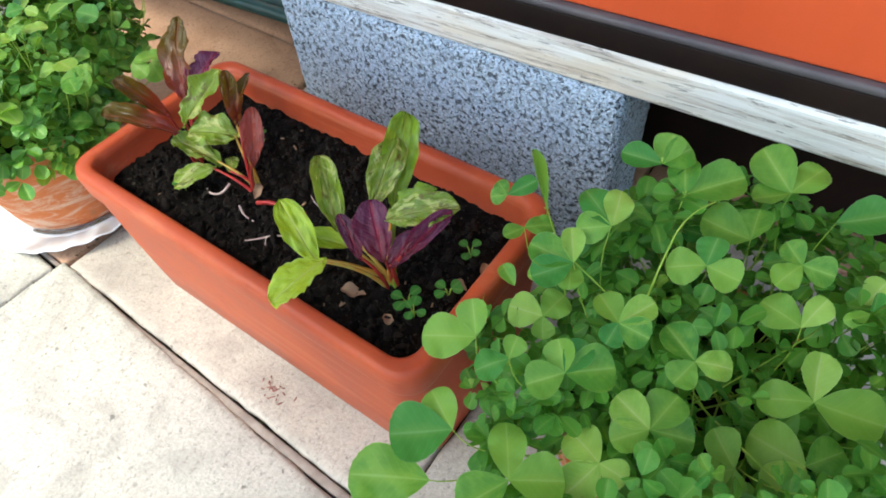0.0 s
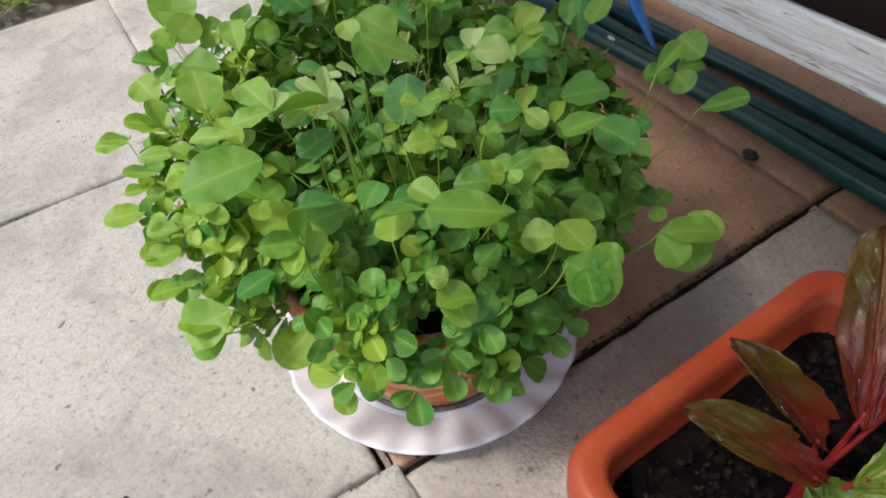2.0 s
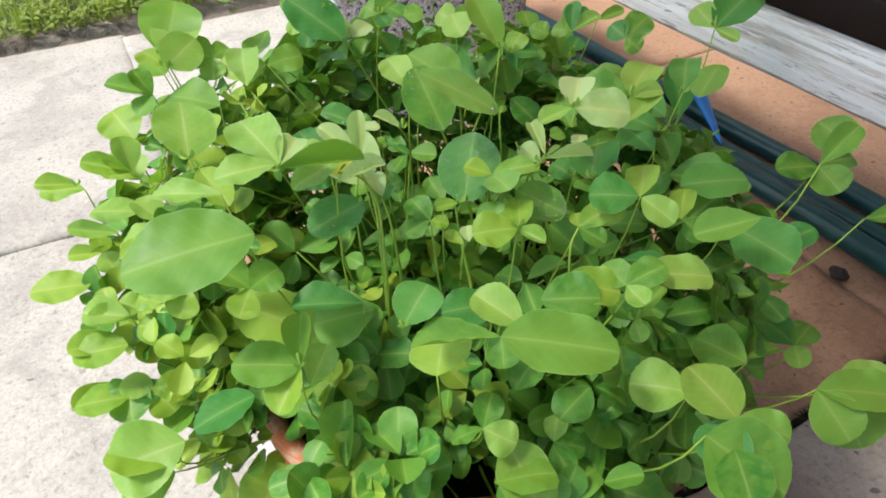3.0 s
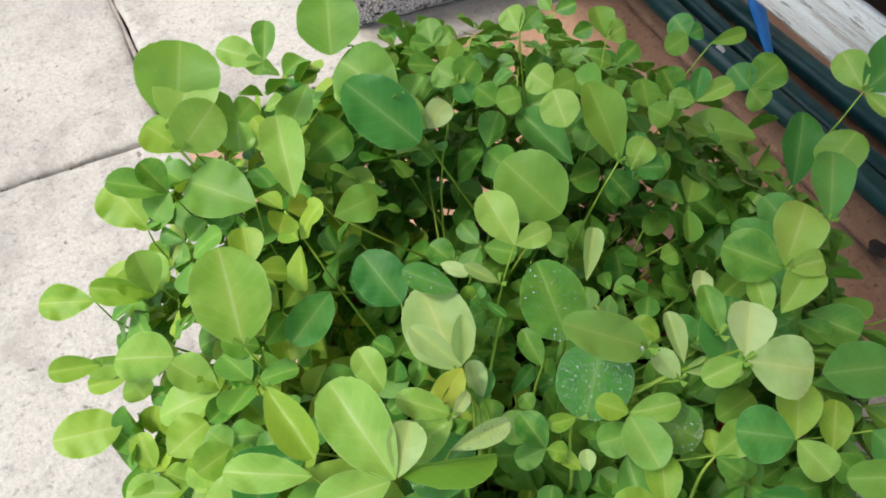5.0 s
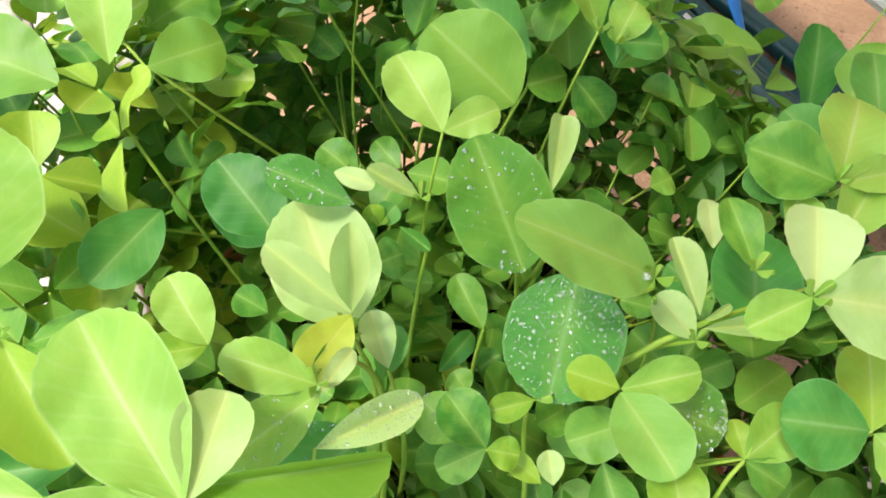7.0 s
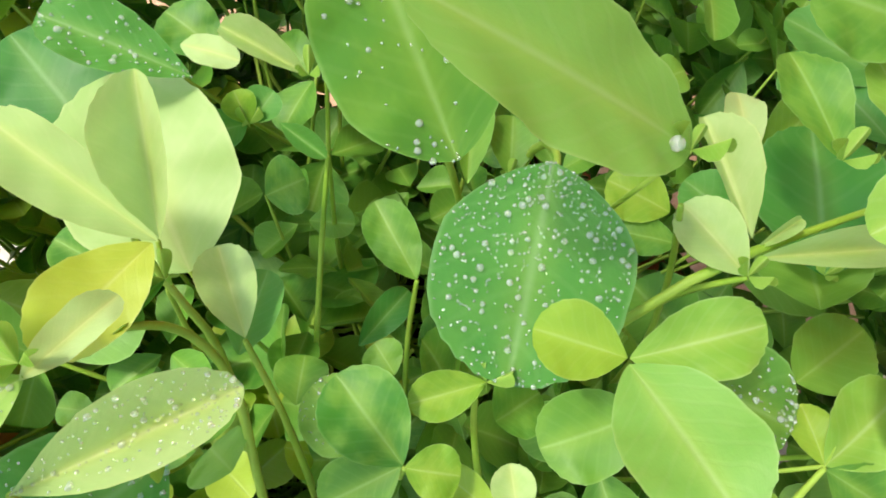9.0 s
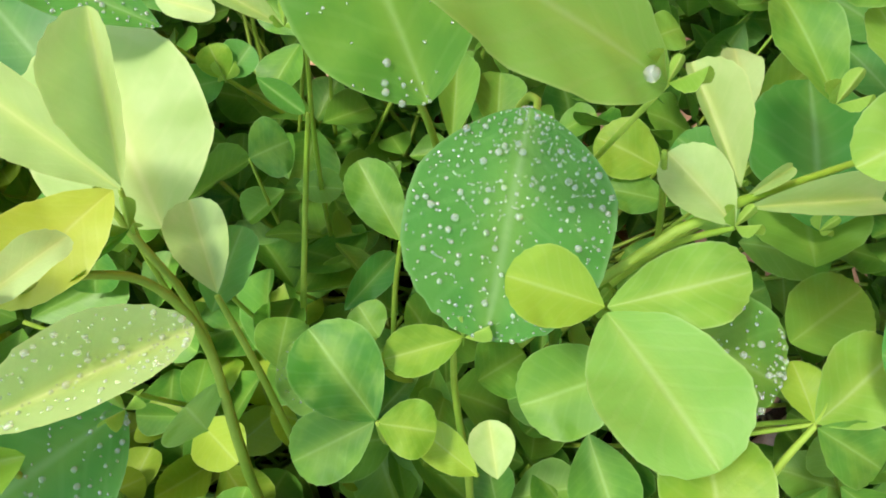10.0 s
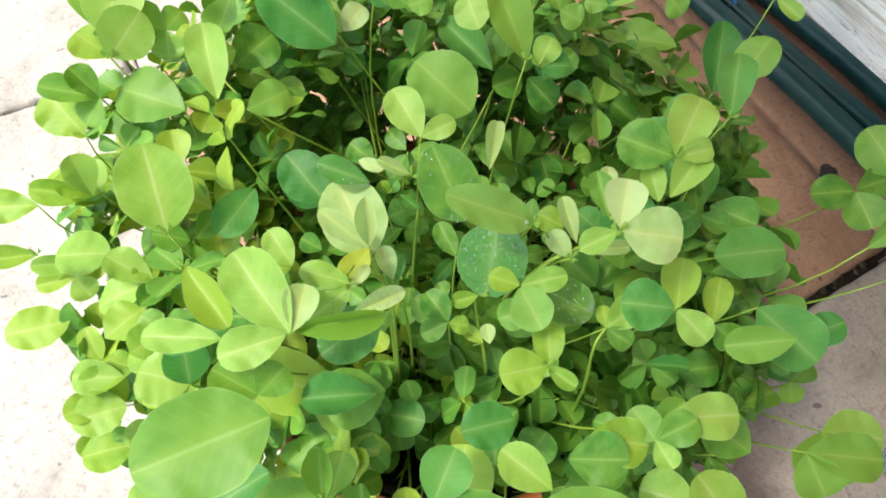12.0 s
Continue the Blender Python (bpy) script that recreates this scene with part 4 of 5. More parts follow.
dry_mesh = leaf_mesh("dry_leaf", [dry_brown], (0.5, -0.25, 0.15, 0.3), 12, 6, 0.01)
for x, y, a, s in ((0.117, -0.474, 2.2, 0.022), (0.108, -0.506, 4.0, 0.016), (0.186, -0.554, 0.6, 0.016), (0.168, -0.548, 1.6, 0.014), (0.142, -0.301, 0.4, 0.016), (0.174, -0.409, 3.0, 0.012)):
    b = Vector((x, y, soil_height(x, y) + 0.004))
    ob = new("dry_leaf", dry_mesh)
    ob.matrix_world = leaf_pose(b, b + Vector((math.cos(a), math.sin(a), 0.12)) * s, s * 0.6, Vector((0.2, -0.2, 1)))
    tagged(ob, "curled dry brown leaf lying on the soil", "dead leaf", "dead leaves on the soil")

# ---- pots and saucer ----
POT = Vector((0.102, 0.106, 0.0))
FRONT = Vector((0.202, -0.754, 0.0))


POT_WIDE, POT_TALL = 1.14, 1.10


def clay_pot(at, z0, label):
    bm = lathe(((0.070, z0 + 0.003), (0.0775, z0), (0.081, z0 + 0.004), (0.084, z0 + 0.020), (0.091, z0 + 0.060), (0.097, z0 + 0.098), (0.0978, z0 + 0.104), (0.0945, z0 + 0.104), (0.092, z0 + 0.09)), 72)
    size = Matrix.Translation(at) @ Matrix.Diagonal((POT_WIDE, POT_WIDE, POT_TALL, 1.0))
    bm.transform(size)
    root = base_of("clay_pot", Matrix.Translation(at), label, "flower pot", "clay pots")
    part("pot_wall", bm, pot_clay, root)
    bm = lathe(((0.0975, z0 + 0.1000), (0.104, z0 + 0.1040), (0.1060, z0 + 0.109), (0.1075, z0 + 0.130), (0.1060, z0 + 0.1345), (0.1025, z0 + 0.136), (0.0985, z0 + 0.134), (0.0965, z0 + 0.128), (0.0955, z0 + 0.105)), 72)
    bmesh.ops.delete(bm, geom=[f for f in bm.faces if len(f.verts) > 4], context="FACES_ONLY")
    bm.transform(size)
    part("pot_rim", bm, pot_clay, root, "thick rolled rim")
    r = random.Random(int(at.x * 1000))
    bm = bmesh.new()
    rings = []
    for i in range(14):
        rr = 0.0955 * POT_WIDE * (i + 0.02) / 13
        rings.append([Vector((rr * math.cos(a), rr * math.sin(a), (z0 + 0.118) * POT_TALL + noise.noise(Vector((rr * math.cos(a) * 60, rr * math.sin(a) * 60, at.y))) * 0.004)) for a in (2 * math.pi * k / 48 for k in range(48))])
    loft(bm, rings, True)
    bmesh.ops.recalc_face_normals(bm, faces=bm.faces)
    ob = part("pot_soil", bm, soil_dark)
    ob.location = at
    tagged(ob, "dark potting soil filling the clay pot", "soil", kind="stuff")


def flutes(r, a):
    t = max(0.0, min(1.0, (r - 0.080) / 0.041))
    return 0.0009 * t * math.cos(26 * a), 0.0026 * t * math.cos(26 * a)


saucer = base_of("saucer", Matrix.Translation(POT), "white fluted plate with soil stains under the clay pot", "saucer")
for name, profile in (("dish", ((0.010, 0.005), (0.070, 0.0045), (0.078, 0.002), (0.0885, 0.0032), (0.0885, 0.0078), (0.084, 0.0075), (0.010, 0.0078))),
                      ("fluted_rim", ((0.0884, 0.0034), (0.104, 0.0095), (0.1205, 0.0195), (0.1225, 0.0215), (0.1215, 0.0228), (0.1185, 0.0222), (0.104, 0.0135), (0.092, 0.0085), (0.0884, 0.0077)))):
    bm = lathe(profile, 208, flutes)
    if name == "fluted_rim":
        bmesh.ops.delete(bm, geom=[f for f in bm.faces if len(f.verts) > 4], context="FACES_ONLY")
    bm.transform(Matrix.Translation(POT) @ Matrix.Diagonal((1.15, 1.15, 1.0, 1.0)))
    part(name, bm, white_glaze, saucer)
bm = bmesh.new()
rings = []
for k in range(25):
    t = k / 24
    a = radians(196 + 118 * t)
    w = 0.0020 * math.sin(math.pi * t) ** 0.6 * (0.75 + 0.5 * noise.noise(Vector((k * 0.7, 0, 0)))) + 0.0004
    d = Vector((math.cos(a), math.sin(a), 0))
    c = POT + d * 0.0955 + Vector((0, 0, 0.0085))
    rings.append([c - d * 0.004, c + d * w + Vector((0, 0, 0.0004)), c + d * w * 0.5 + Vector((0, 0, 0.0016)), c - d * 0.002 + Vector((0, 0, 0.0022))])
loft(bm, rings, True, True)
bmesh.ops.recalc_face_normals(bm, faces=bm.faces)
tagged(part("dirt_ring", bm, earth), "dark crescent of wet dirt round the foot of the pot", "dirt", kind="stuff")
clay_pot(POT, 0.0075, "terracotta clay pot with chalky white bloom standing on a white plate")
clay_pot(FRONT, 0.001, "terracotta clay pot hidden under leafy green plant on the paving")

# ---- leafy plants ----
HERB_MATERIALS = {"green": leaf_green, "dull": leaf_dull, "olive": leaf_dull, "young": leaf_young, "old": leaf_old, "lime": leaf_lime, "pale": leaf_pale, "gold": leaf_gold, "blue": leaf_blue}
herb_meshes = {}


def herb_mesh(tone, style):
    key = (tone, style)
    if key not in herb_meshes:
        herb_meshes[key] = leaf_mesh("leaflet", [HERB_MATERIALS[tone]], STYLES[style])
    return herb_meshes[key]


def leaflet(root, base, tip, width, facing, tone, style):
    ob = new("leaflet", herb_mesh(tone, style))
    ob.matrix_world = leaf_pose(base, tip, width, facing)
    adopt_fast(ob, root)
    return ob


def adopt_fast(ob, root):
    ob.parent = root
    ob.matrix_parent_inverse = Matrix.Translation(-root.location)


def dew(leaf, style, count, seed, near_tip=0.5, biggest=0.00058):
    """Beads of water standing on a leaflet, most of them towards one end."""
    r = random.Random(seed)
    bm = bmesh.new()
    m = leaf_world[leaf.name]
    up = m.to_3x3().col[2].normalized()
    made = []
    for k in range(count * 8):
        v = r.random()
        if r.random() > 0.25 + (near_tip * v * v if near_tip > 0 else -near_tip * (1.0 - v) ** 2):
            continue
        w = leaf_half_width(v, STYLES[style][3]) * 0.95
        x = r.uniform(-w, w)
        s = biggest * (0.30 + 0.70 * r.random() ** 3.6)
        p = m @ Vector((x, v, leaf_height(x, v, STYLES[style])))
        if any((p - q).length < (s + t) * 1.05 for q, t in made):
            continue
        made.append((p, s))
        turn = up.to_track_quat("Z", "Y").to_matrix().to_4x4()
        bmesh.ops.create_icosphere(bm, subdivisions=2, radius=s, matrix=Matrix.Translation(p + up * s * 0.45) @ turn @ Matrix.Diagonal((1, 1, 0.85, 1)))
        if len(made) >= count:
            break
    ob = part("dew", bm, dew_water)
    ob.parent = leaf
    ob.matrix_parent_inverse = m.inverted()
    return tagged(ob, "clear round beads of water")


leaf_world = {}


def herb(at, soil_z, sprigs, beads, open_side, label, group, seed, top, radius, singles, mass, broad=True, stalks=()):
    """A bushy trifoliate herb. sprigs: lists of leaflets (base, tip, width in tenths of a millimetre) by tone;
    beads: leaflets that carry dew; the rest of the crown is grown round them, lower down."""
    r = random.Random(seed)
    root = base_of("leafy_herb", Matrix.Translation(at + Vector((0, 0, soil_z))), label, "herb", group)
    open_side = Vector(open_side)
    nodes, kept = [], []

    def face(b):
        return ((open_side - b).normalized() * 0.8 + Vector((0, 0, 0.5))).normalized()

    def sun_side_tone(b):
        """Yellower tones on the open west side: young shoots plus sunlight put into colour."""
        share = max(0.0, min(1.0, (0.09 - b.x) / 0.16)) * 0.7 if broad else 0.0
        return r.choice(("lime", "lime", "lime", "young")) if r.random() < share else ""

    for tone, rows in sprigs:
        for q in rows:
            b, t, w = Vector(q[0:3]) / 1e4, Vector(q[3:6]) / 1e4, q[6] / 1e4
            slim = w / (t - b).length
            style = q[7] if len(q) > 7 else r.choice((0, 4, 3)) if not broad else r.choice((1, 5)) if w > 0.017 else r.choice((0, 2, 4)) if slim < 0.6 else r.choice((0, 1, 3, 4)) if slim < 0.85 else r.choice((1, 5, 3))
            pick = tone if tone != "mixed" else sun_side_tone(b) or r.choice(("green", "green", "green", "green", "old", "young"))
            swing = 0.12 if len(q) > 7 else 0.4
            n = (face(b) + Vector((r.uniform(-swing, swing), r.uniform(-swing, swing), 0))).normalized()
            w *= 1.0 if len(q) > 7 or not broad else 1.06
            ob = leaflet(root, b, t, w, n, pick, style)
            if tone == "dull":
                leaf_world[ob.name] = leaf_pose(b, t, w, n)
                m = leaf_world[ob.name]
                bm = bmesh.new()
                bmesh.ops.create_icosphere(bm, subdivisions=3, radius=0.00085, matrix=Matrix.Translation(m @ Vector((-0.05, 0.10, leaf_height(-0.05, 0.10, STYLES[style]))) + m.to_3x3().col[2].normalized() * 0.0006))
                bead = part("dew", bm, dew_water)
                bead.parent = ob
                bead.matrix_parent_inverse = m.inverted()
                tagged(bead, "single large bead of water")
            kept.append((b.lerp(t, 0.5), 0.55 * (t - b).length + 0.006))
            if all((b - o).length > 0.004 for o in nodes):
                nodes.append(b)
    for count, tone, near_tip, biggest, q in beads:
        b, t, w = Vector(q[0:3]) / 1e4, Vector(q[3:6]) / 1e4, q[6] / 1e4
        ob = leaflet(root, b, t, w, face(b), tone, q[7])
        leaf_world[ob.name] = leaf_pose(b, t, w, face(b))
        dew(ob, q[7], count, len(nodes) + count, near_tip, biggest)
        kept.append((b.lerp(t, 0.5), 0.55 * (t - b).length + 0.006))
        nodes.append(b)
    # grown leaves
    shared = {s: leaf_points(STYLES[s], 11 if broad else 8, 8 if broad else 6, 0.006) for s in (0, 1, 2, 3)}
    verts, faces, uvs, tints = [], [], [], []
    petioles = bmesh.new()
    made_single = 0
    for k in range(singles + mass):
        a = r.uniform(0, 2 * math.pi)
        rr = radius * r.random() ** 0.42 * (1.0 - 0.23 * max(0.0, -math.sin(a)) ** 0.7 + (0.13 * math.sin(a) if math.sin(a) > 0.1 and broad else 0.0))
        if broad and math.cos(a) < -0.4:
            rr *= 0.93
        if not broad:
            rr *= 1.0 - (0.26 if math.cos(a) > -0.2 else 0.08) * max(0.0, math.sin(a))
        # how far this stands from the open side, where the leaves are already set
        away = 0.5 - 0.5 * math.cos(a - math.atan2(open_side.y - at.y, open_side.x - at.x))
        out = rr / radius
        if broad and out < 0.6 and r.random() < 0.62:
            continue
        depth = r.uniform(0.022, 0.11)
        if away * out > 0.35:
            depth = r.uniform(-0.002, 0.06)
        elif out > 0.7:
            depth = r.uniform(0.004, 0.09)
        elif out < 0.5:
            depth = r.uniform(0.045, 0.13)
        else:
            depth = r.uniform(0.006, 0.07)
        p = at + Vector((rr * math.cos(a), rr * math.sin(a), 0))
        lean = (p - at - Vector((0.0, 0.045 if broad else 0.0, 0.0))).length
        p.z = max(soil_z + (0.022 if away > 0.6 or out < 0.6 else 0.068), top - 2.3 * lean * lean - depth)
        if k % 4 == 0:
            p = at + Vector((rr * 0.75 * math.cos(a), rr * 0.75 * math.sin(a), soil_z + r.uniform(0.015, 0.085)))
        if broad and k % 5 == 1:
            p = Vector((r.uniform(0.02, 0.27), r.uniform(0.15, 0.31), r.uniform(0.11, 0.215)))
        if broad and k % 8 == 2:
            a = radians(r.uniform(165, 305))
            rr = r.uniform(0.115, 0.150)
            p = at + Vector((rr * math.cos(a), rr * math.sin(a), r.uniform(0.134, 0.185)))
        if not broad and k % 4:
            p.z = max(soil_z + 0.02, p.z - r.uniform(0.015, 0.05))
        outward = Vector((math.cos(a), math.sin(a), 0)) * (rr / radius)
        n = (outward * 0.6 + Vector((0, 0, 0.8)) + Vector((r.uniform(-0.8, 0.8), r.uniform(-0.8, 0.8), 0))).normalized()
        if any(p.z > c.z - 0.010 and (p - c).xy.length < s for c, s in kept):
            continue
        size, turn, yellow = r.uniform(0.011, 0.0215), r.uniform(0, 2.1), sun_side_tone(p) != ""
        x = n.orthogonal().normalized()
        y = n.cross(x)
        for q in range(3):
            c = turn + q * 2.09 + r.uniform(-0.35, 0.35)
            d = (x * math.cos(c) + y * math.sin(c) + n * r.uniform(-0.35, 0.45)).normalized()
            s = size * r.uniform(0.8, 1.15)
            b, t = p + d * 0.0015, p + d * (0.0015 + s)
            if made_single < singles:
                leaflet(root, b, t, s * r.uniform(0.7, 0.92), n, sun_side_tone(p) or r.choice(("green", "green", "green", "old", "young")), r.choice((0, 1, 3, 4)))
                made_single += 1
            else:
                m = leaf_pose(b, t, s * r.uniform(0.7, 0.92), n)
                vs, fs, us = shared[r.choice((0, 0, 1, 2, 3))]
                i = len(verts)
                verts += [m @ Vector(v) for v in vs]
                faces += [tuple(i + j for j in f) for f in fs]
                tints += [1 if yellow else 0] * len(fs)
                uvs += us
        if r.random() < 0.06:
            nodes.append(p)
        elif r.random() < 0.10:
            foot = at + Vector((r.uniform(-0.07, 0.07), r.uniform(-0.07, 0.07), soil_z - 0.004))
            tube(petioles, bend(foot, p, Vector((p.x - foot.x, p.y - foot.y, 0)) * 0.1, 5), 0.0009, 0.0005, 5)
    mesh = bpy.data.meshes.new("foliage")
    mesh.from_pydata(verts, [], faces)
    layer = mesh.uv_layers.new(name="UVMap")
    for loop in mesh.loops:
        layer.data[loop.index].uv = uvs[loop.vertex_index]
    mesh.materials.append(leaf_mass if broad else leaf_mass_deep)
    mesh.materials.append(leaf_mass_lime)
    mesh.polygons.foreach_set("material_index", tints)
    mesh.shade_smooth()
    ob = new("foliage", mesh)
    adopt_fast(ob, root)
    tagged(ob, "dense small green three-part leaves", kind="stuff")
    ob = part("stalk_thicket", petioles, stem_green)
    adopt_fast(ob, root)
    tagged(ob, "thin pale green leaf stalks", kind="stuff")
    # tight young buds where the leaf stalks meet
    for p in [q for q in nodes if q.z > top - 0.045][::3]:
        a = r.uniform(0, 2 * math.pi)
        for k in range(3):
            d = Vector((0.45 * math.cos(a + 2.1 * k), 0.45 * math.sin(a + 2.1 * k), 0.8)).normalized()
            s = r.uniform(0.003, 0.0055)
            bud = leaflet(root, p, p + d * s, s * 0.42, Vector((math.cos(a + 2.1 * k), math.sin(a + 2.1 * k), 0.1)), "young", 2)
            bud.name = "bud"
    for path in stalks:
        bm = bmesh.new()
        pts = [Vector(p) / 1e4 for p in path]
        for turn in range(2):
            pts = [pts[0]] + [a.lerp(c, t) for a, c in zip(pts, pts[1:]) for t in (0.25, 0.75)] + [pts[-1]]
        if pts[0].z > pts[-1].z:
            pts.reverse()
        low = pts[0]
        fall = (low - pts[1]).normalized()
        pts = [low + fall * 0.030 + Vector((0, 0, -0.045)), low + fall * 0.022 + Vector((0, 0, -0.018)), low + fall * 0.010 + Vector((0, 0, -0.003))] + pts
        tube(bm, pts, 0.00085, 0.00042, 7)
        adopt_fast(part("stem", bm, stem_green), root)
    for k, p in enumerate(nodes):
        if r.random() > 0.15 + 0.5 * min(1.0, (p - at).xy.length / radius):
            continue
        a = r.uniform(0, 2 * math.pi)
        g = r.uniform(0.01, 0.075)
        foot = at + Vector((g * math.cos(a), g * math.sin(a), soil_z - 0.004)) * 1.0
        lean = Vector((p.x - at.x, p.y - at.y, 0))
        foot = foot.lerp(at + lean * 0.5 + Vector((0, 0, soil_z - 0.004)), 0.8)
        if p.z > top + 0.004:
            foot = at + Vector((0.065, 0.035, 0))
        foot.z = soil_z - 0.004
        bm = bmesh.new()
        tube(bm, bend(foot, p, lean * 0.13 + Vector((r.uniform(-0.008, 0.008), r.uniform(-0.008, 0.008), -0.004)), 8), 0.0010, 0.00034, 7)
        ob = part("stem", bm, stem_green)
        adopt_fast(ob, root)


CROWN_c = (
    (127, 824, 3128, 426, 703, 3149, 82),
)
CROWN_d = (
    (1608, 1422, 2883, 1707, 1566, 2988, 118),
    (1608, 1422, 2883, 1774, 1429, 2968, 111),
    (2584, 1641, 2764, 2567, 1776, 2806, 139),
    (2584, 1641, 2764, 2755, 1655, 2876, 185),
    (2584, 1641, 2764, 2609, 1528, 2734, 126),
    (2978, 1319, 2868, 2985, 1529, 2943, 151),
    (2978, 1319, 2868, 3251, 1339, 3065, 270),
    (2978, 1319, 2868, 3012, 1154, 2837, 78),
)
CROWN_e = (
    (1073, -76, 2854, 1068, 56, 2857, 121),
    (1073, -76, 2854, 1223, -95, 2914, 121),
    (1073, -76, 2854, 1070, -184, 2849, 87),
    (775, 29, 2833, 941, -86, 2881, 191),
)
CROWN_f = (
    (-733, 1728, 2144, -1005, 1793, 2180, 190),
    (-621, 2231, 2372, -834, 2319, 2421, 155),
    (-635, 1213, 2152, -869, 1260, 2171, 178),
    (-11, 2460, 2840, -94, 2598, 2915, 186),
    (-11, 2460, 2840, 195, 2564, 2929, 218),
)
CROWN_g = (
    (405, 1754, 2449, 638, 1664, 2456, 250),
    (391, 90, 2572, 519, 272, 2612, 238),
    (-11, 380, 2427, 115, 503, 2458, 129),
    (-47, 1063, 2784, -311, 1148, 2780, 123),
    (373, 1719, 3085, 539, 1702, 3117, 135),
    (-528, 1386, 2507, -360, 1437, 2525, 180),
    (-296, 2445, 2460, -366, 2670, 2579, 246),
    (-394, 1782, 2447, -599, 1880, 2483, 220),
    (-581, 1307, 2227, -771, 1411, 2262, 147),
    (-720, 1106, 1932, -941, 1170, 1957, 195),
    (-146, 1123, 2285, 172, 774, 2210, 267),
)
CROWN_h = (
    (378, 647, 2398, 119, 737, 2364, 254),
    (2604, 1469, 2555, 2386, 1744, 2519, 193),
    (2770, 1128, 2549, 2968, 1214, 2696, 216),
    (-34, 357, 2597, 40, 524, 2682, 105),
    (-34, 357, 2597, -252, 470, 2630, 176),
    (-34, 357, 2597, -172, 248, 2532, 138),
    (554, -56, 2853, 287, 83, 2835, 156),
    (554, -56, 2853, 874, -287, 2850, 213),
    (554, -56, 2853, 513, -138, 2809, 107),
    (469, -113, 2444, 563, -23, 2494, 108),
    (469, -113, 2444, 547, -217, 2426, 129),
)
CROWN_i = (
    (469, -113, 2444, 353, -74, 2431, 96),
    (1293, -537, 2463, 1288, -296, 2515, 245),
    (1293, -537, 2463, 1405, -691, 2476, 145),
    (1293, -537, 2463, 1131, -613, 2379, 196),
    (1184, -625, 2467, 1121, -796, 2408, 201),
    (2144, -511, 2052, 2050, -758, 1957, 295),
    (2144, -511, 2052, 2345, -682, 2122, 232),
    (1782, -59, 2868, 1564, 61, 2786, 138),
    (1185, -71, 2595, 1150, 44, 2621, 102),
)
CROWN_j = (
    (1185, -71, 2595, 1346, -33, 2673, 107),
    (1185, -71, 2595, 1165, -148, 2560, 75),
    (2325, 80, 2858, 2520, 91, 2995, 112),
    (1982, -80, 2658, 2118, -114, 2724, 135),
    (18, 156, 2144, 110, 387, 2235, 150),
    (-204, 630, 2185, -474, 626, 2173, 216),
    (-585, 710, 1841, -843, 891, 1930, 276),
)
CROWN_k = (
    (-637, 761, 1709, -878, 765, 1722, 254),
    (-643, 1298, 2129, -883, 1303, 2145, 130),
    (-750, 1259, 1878, -971, 1213, 1871, 133),
    (-594, 1753, 2706, -760, 1795, 2746, 92),
    (332, 637, 2475, 59, 769, 2494, 169),
    (763, 93, 2218, 907, 163, 2279, 179),
    (799, -157, 2147, 864, -71, 2190, 104),
)
CROWN_l = (
    (799, -157, 2147, 895, -241, 2149, 128),
    (799, -157, 2147, 779, -290, 2104, 114),
    (437, -255, 2311, 655, -318, 2338, 228),
    (1210, -380, 2488, 1059, -221, 2470, 206),
    (1586, -352, 2391, 1508, -151, 2406, 201),
    (558, -145, 2346, 557, -427, 2225, 212),
    (1011, -324, 1860, 1181, -510, 1839, 237),
    (642, 20, 1312, 396, -98, 1223, 297),
    (1150, -530, 2450, 1280, -813, 2389, 315),
    (386, 437, 1387, 299, 229, 1286, 239),
    (-129, 672, 1405, -438, 597, 1346, 314),
    (-31, 466, 1286, -293, 367, 1220, 236),
)
CROWN_m = (
    (-541, 759, 1904, -872, 781, 1906, 322),
    (893, -43, 1380, 710, -94, 1321, 197),
    (1930, -517, 2174, 2215, -728, 2224, 213),
    (1930, -517, 2174, 1918, -741, 2092, 212),
    (2612, -86, 2545, 2869, -251, 2616, 135),
    (14, 2597, 2841, 171, 2835, 3068, 333),
    (831, 1903, 3037, 648, 2178, 3212, 236),
    (1523, 1469, 3009, 1529, 1745, 3214, 183),
)
CROWN_n = (
    (2713, 1190, 2402, 2896, 1436, 2641, 196),
    (-129, 2343, 2759, -334, 2453, 2839, 120),
    (-129, 2343, 2759, -187, 2464, 2856, 121),
    (-129, 2343, 2759, -242, 2288, 2705, 143),
    (-360, 2062, 2506, -454, 2176, 2592, 141),
    (-360, 2062, 2506, -580, 2169, 2585, 116),
    (-360, 2062, 2506, -367, 2221, 2625, 148),
    (-526, 1899, 2273, -747, 1972, 2330, 92),
    (-535, 1330, 2221, -772, 1358, 2245, 118),
    (-535, 1330, 2221, -610, 1403, 2267, 121),
    (-608, 1087, 1944, -734, 1160, 1987, 132),
    (-608, 1087, 1944, -548, 962, 1879, 160),
)
CROWN_o = (
    (-608, 1087, 1944, -439, 1051, 1919, 160),
    (2127, 1624, 2913, 2190, 1718, 3016, 85),
    (2127, 1624, 2913, 2296, 1596, 2990, 91),
    (2127, 1624, 2913, 2041, 1700, 2918, 92),
    (1561, 1428, 2992, 1658, 1479, 3074, 118),
    (1561, 1428, 2992, 1691, 1361, 3007, 117),
    (1300, 169, 2666, 1447, 64, 2686, 71),
    (2197, -253, 2030, 2319, -225, 2099, 138),
    (2197, -253, 2030, 2151, -345, 1985, 117),
)
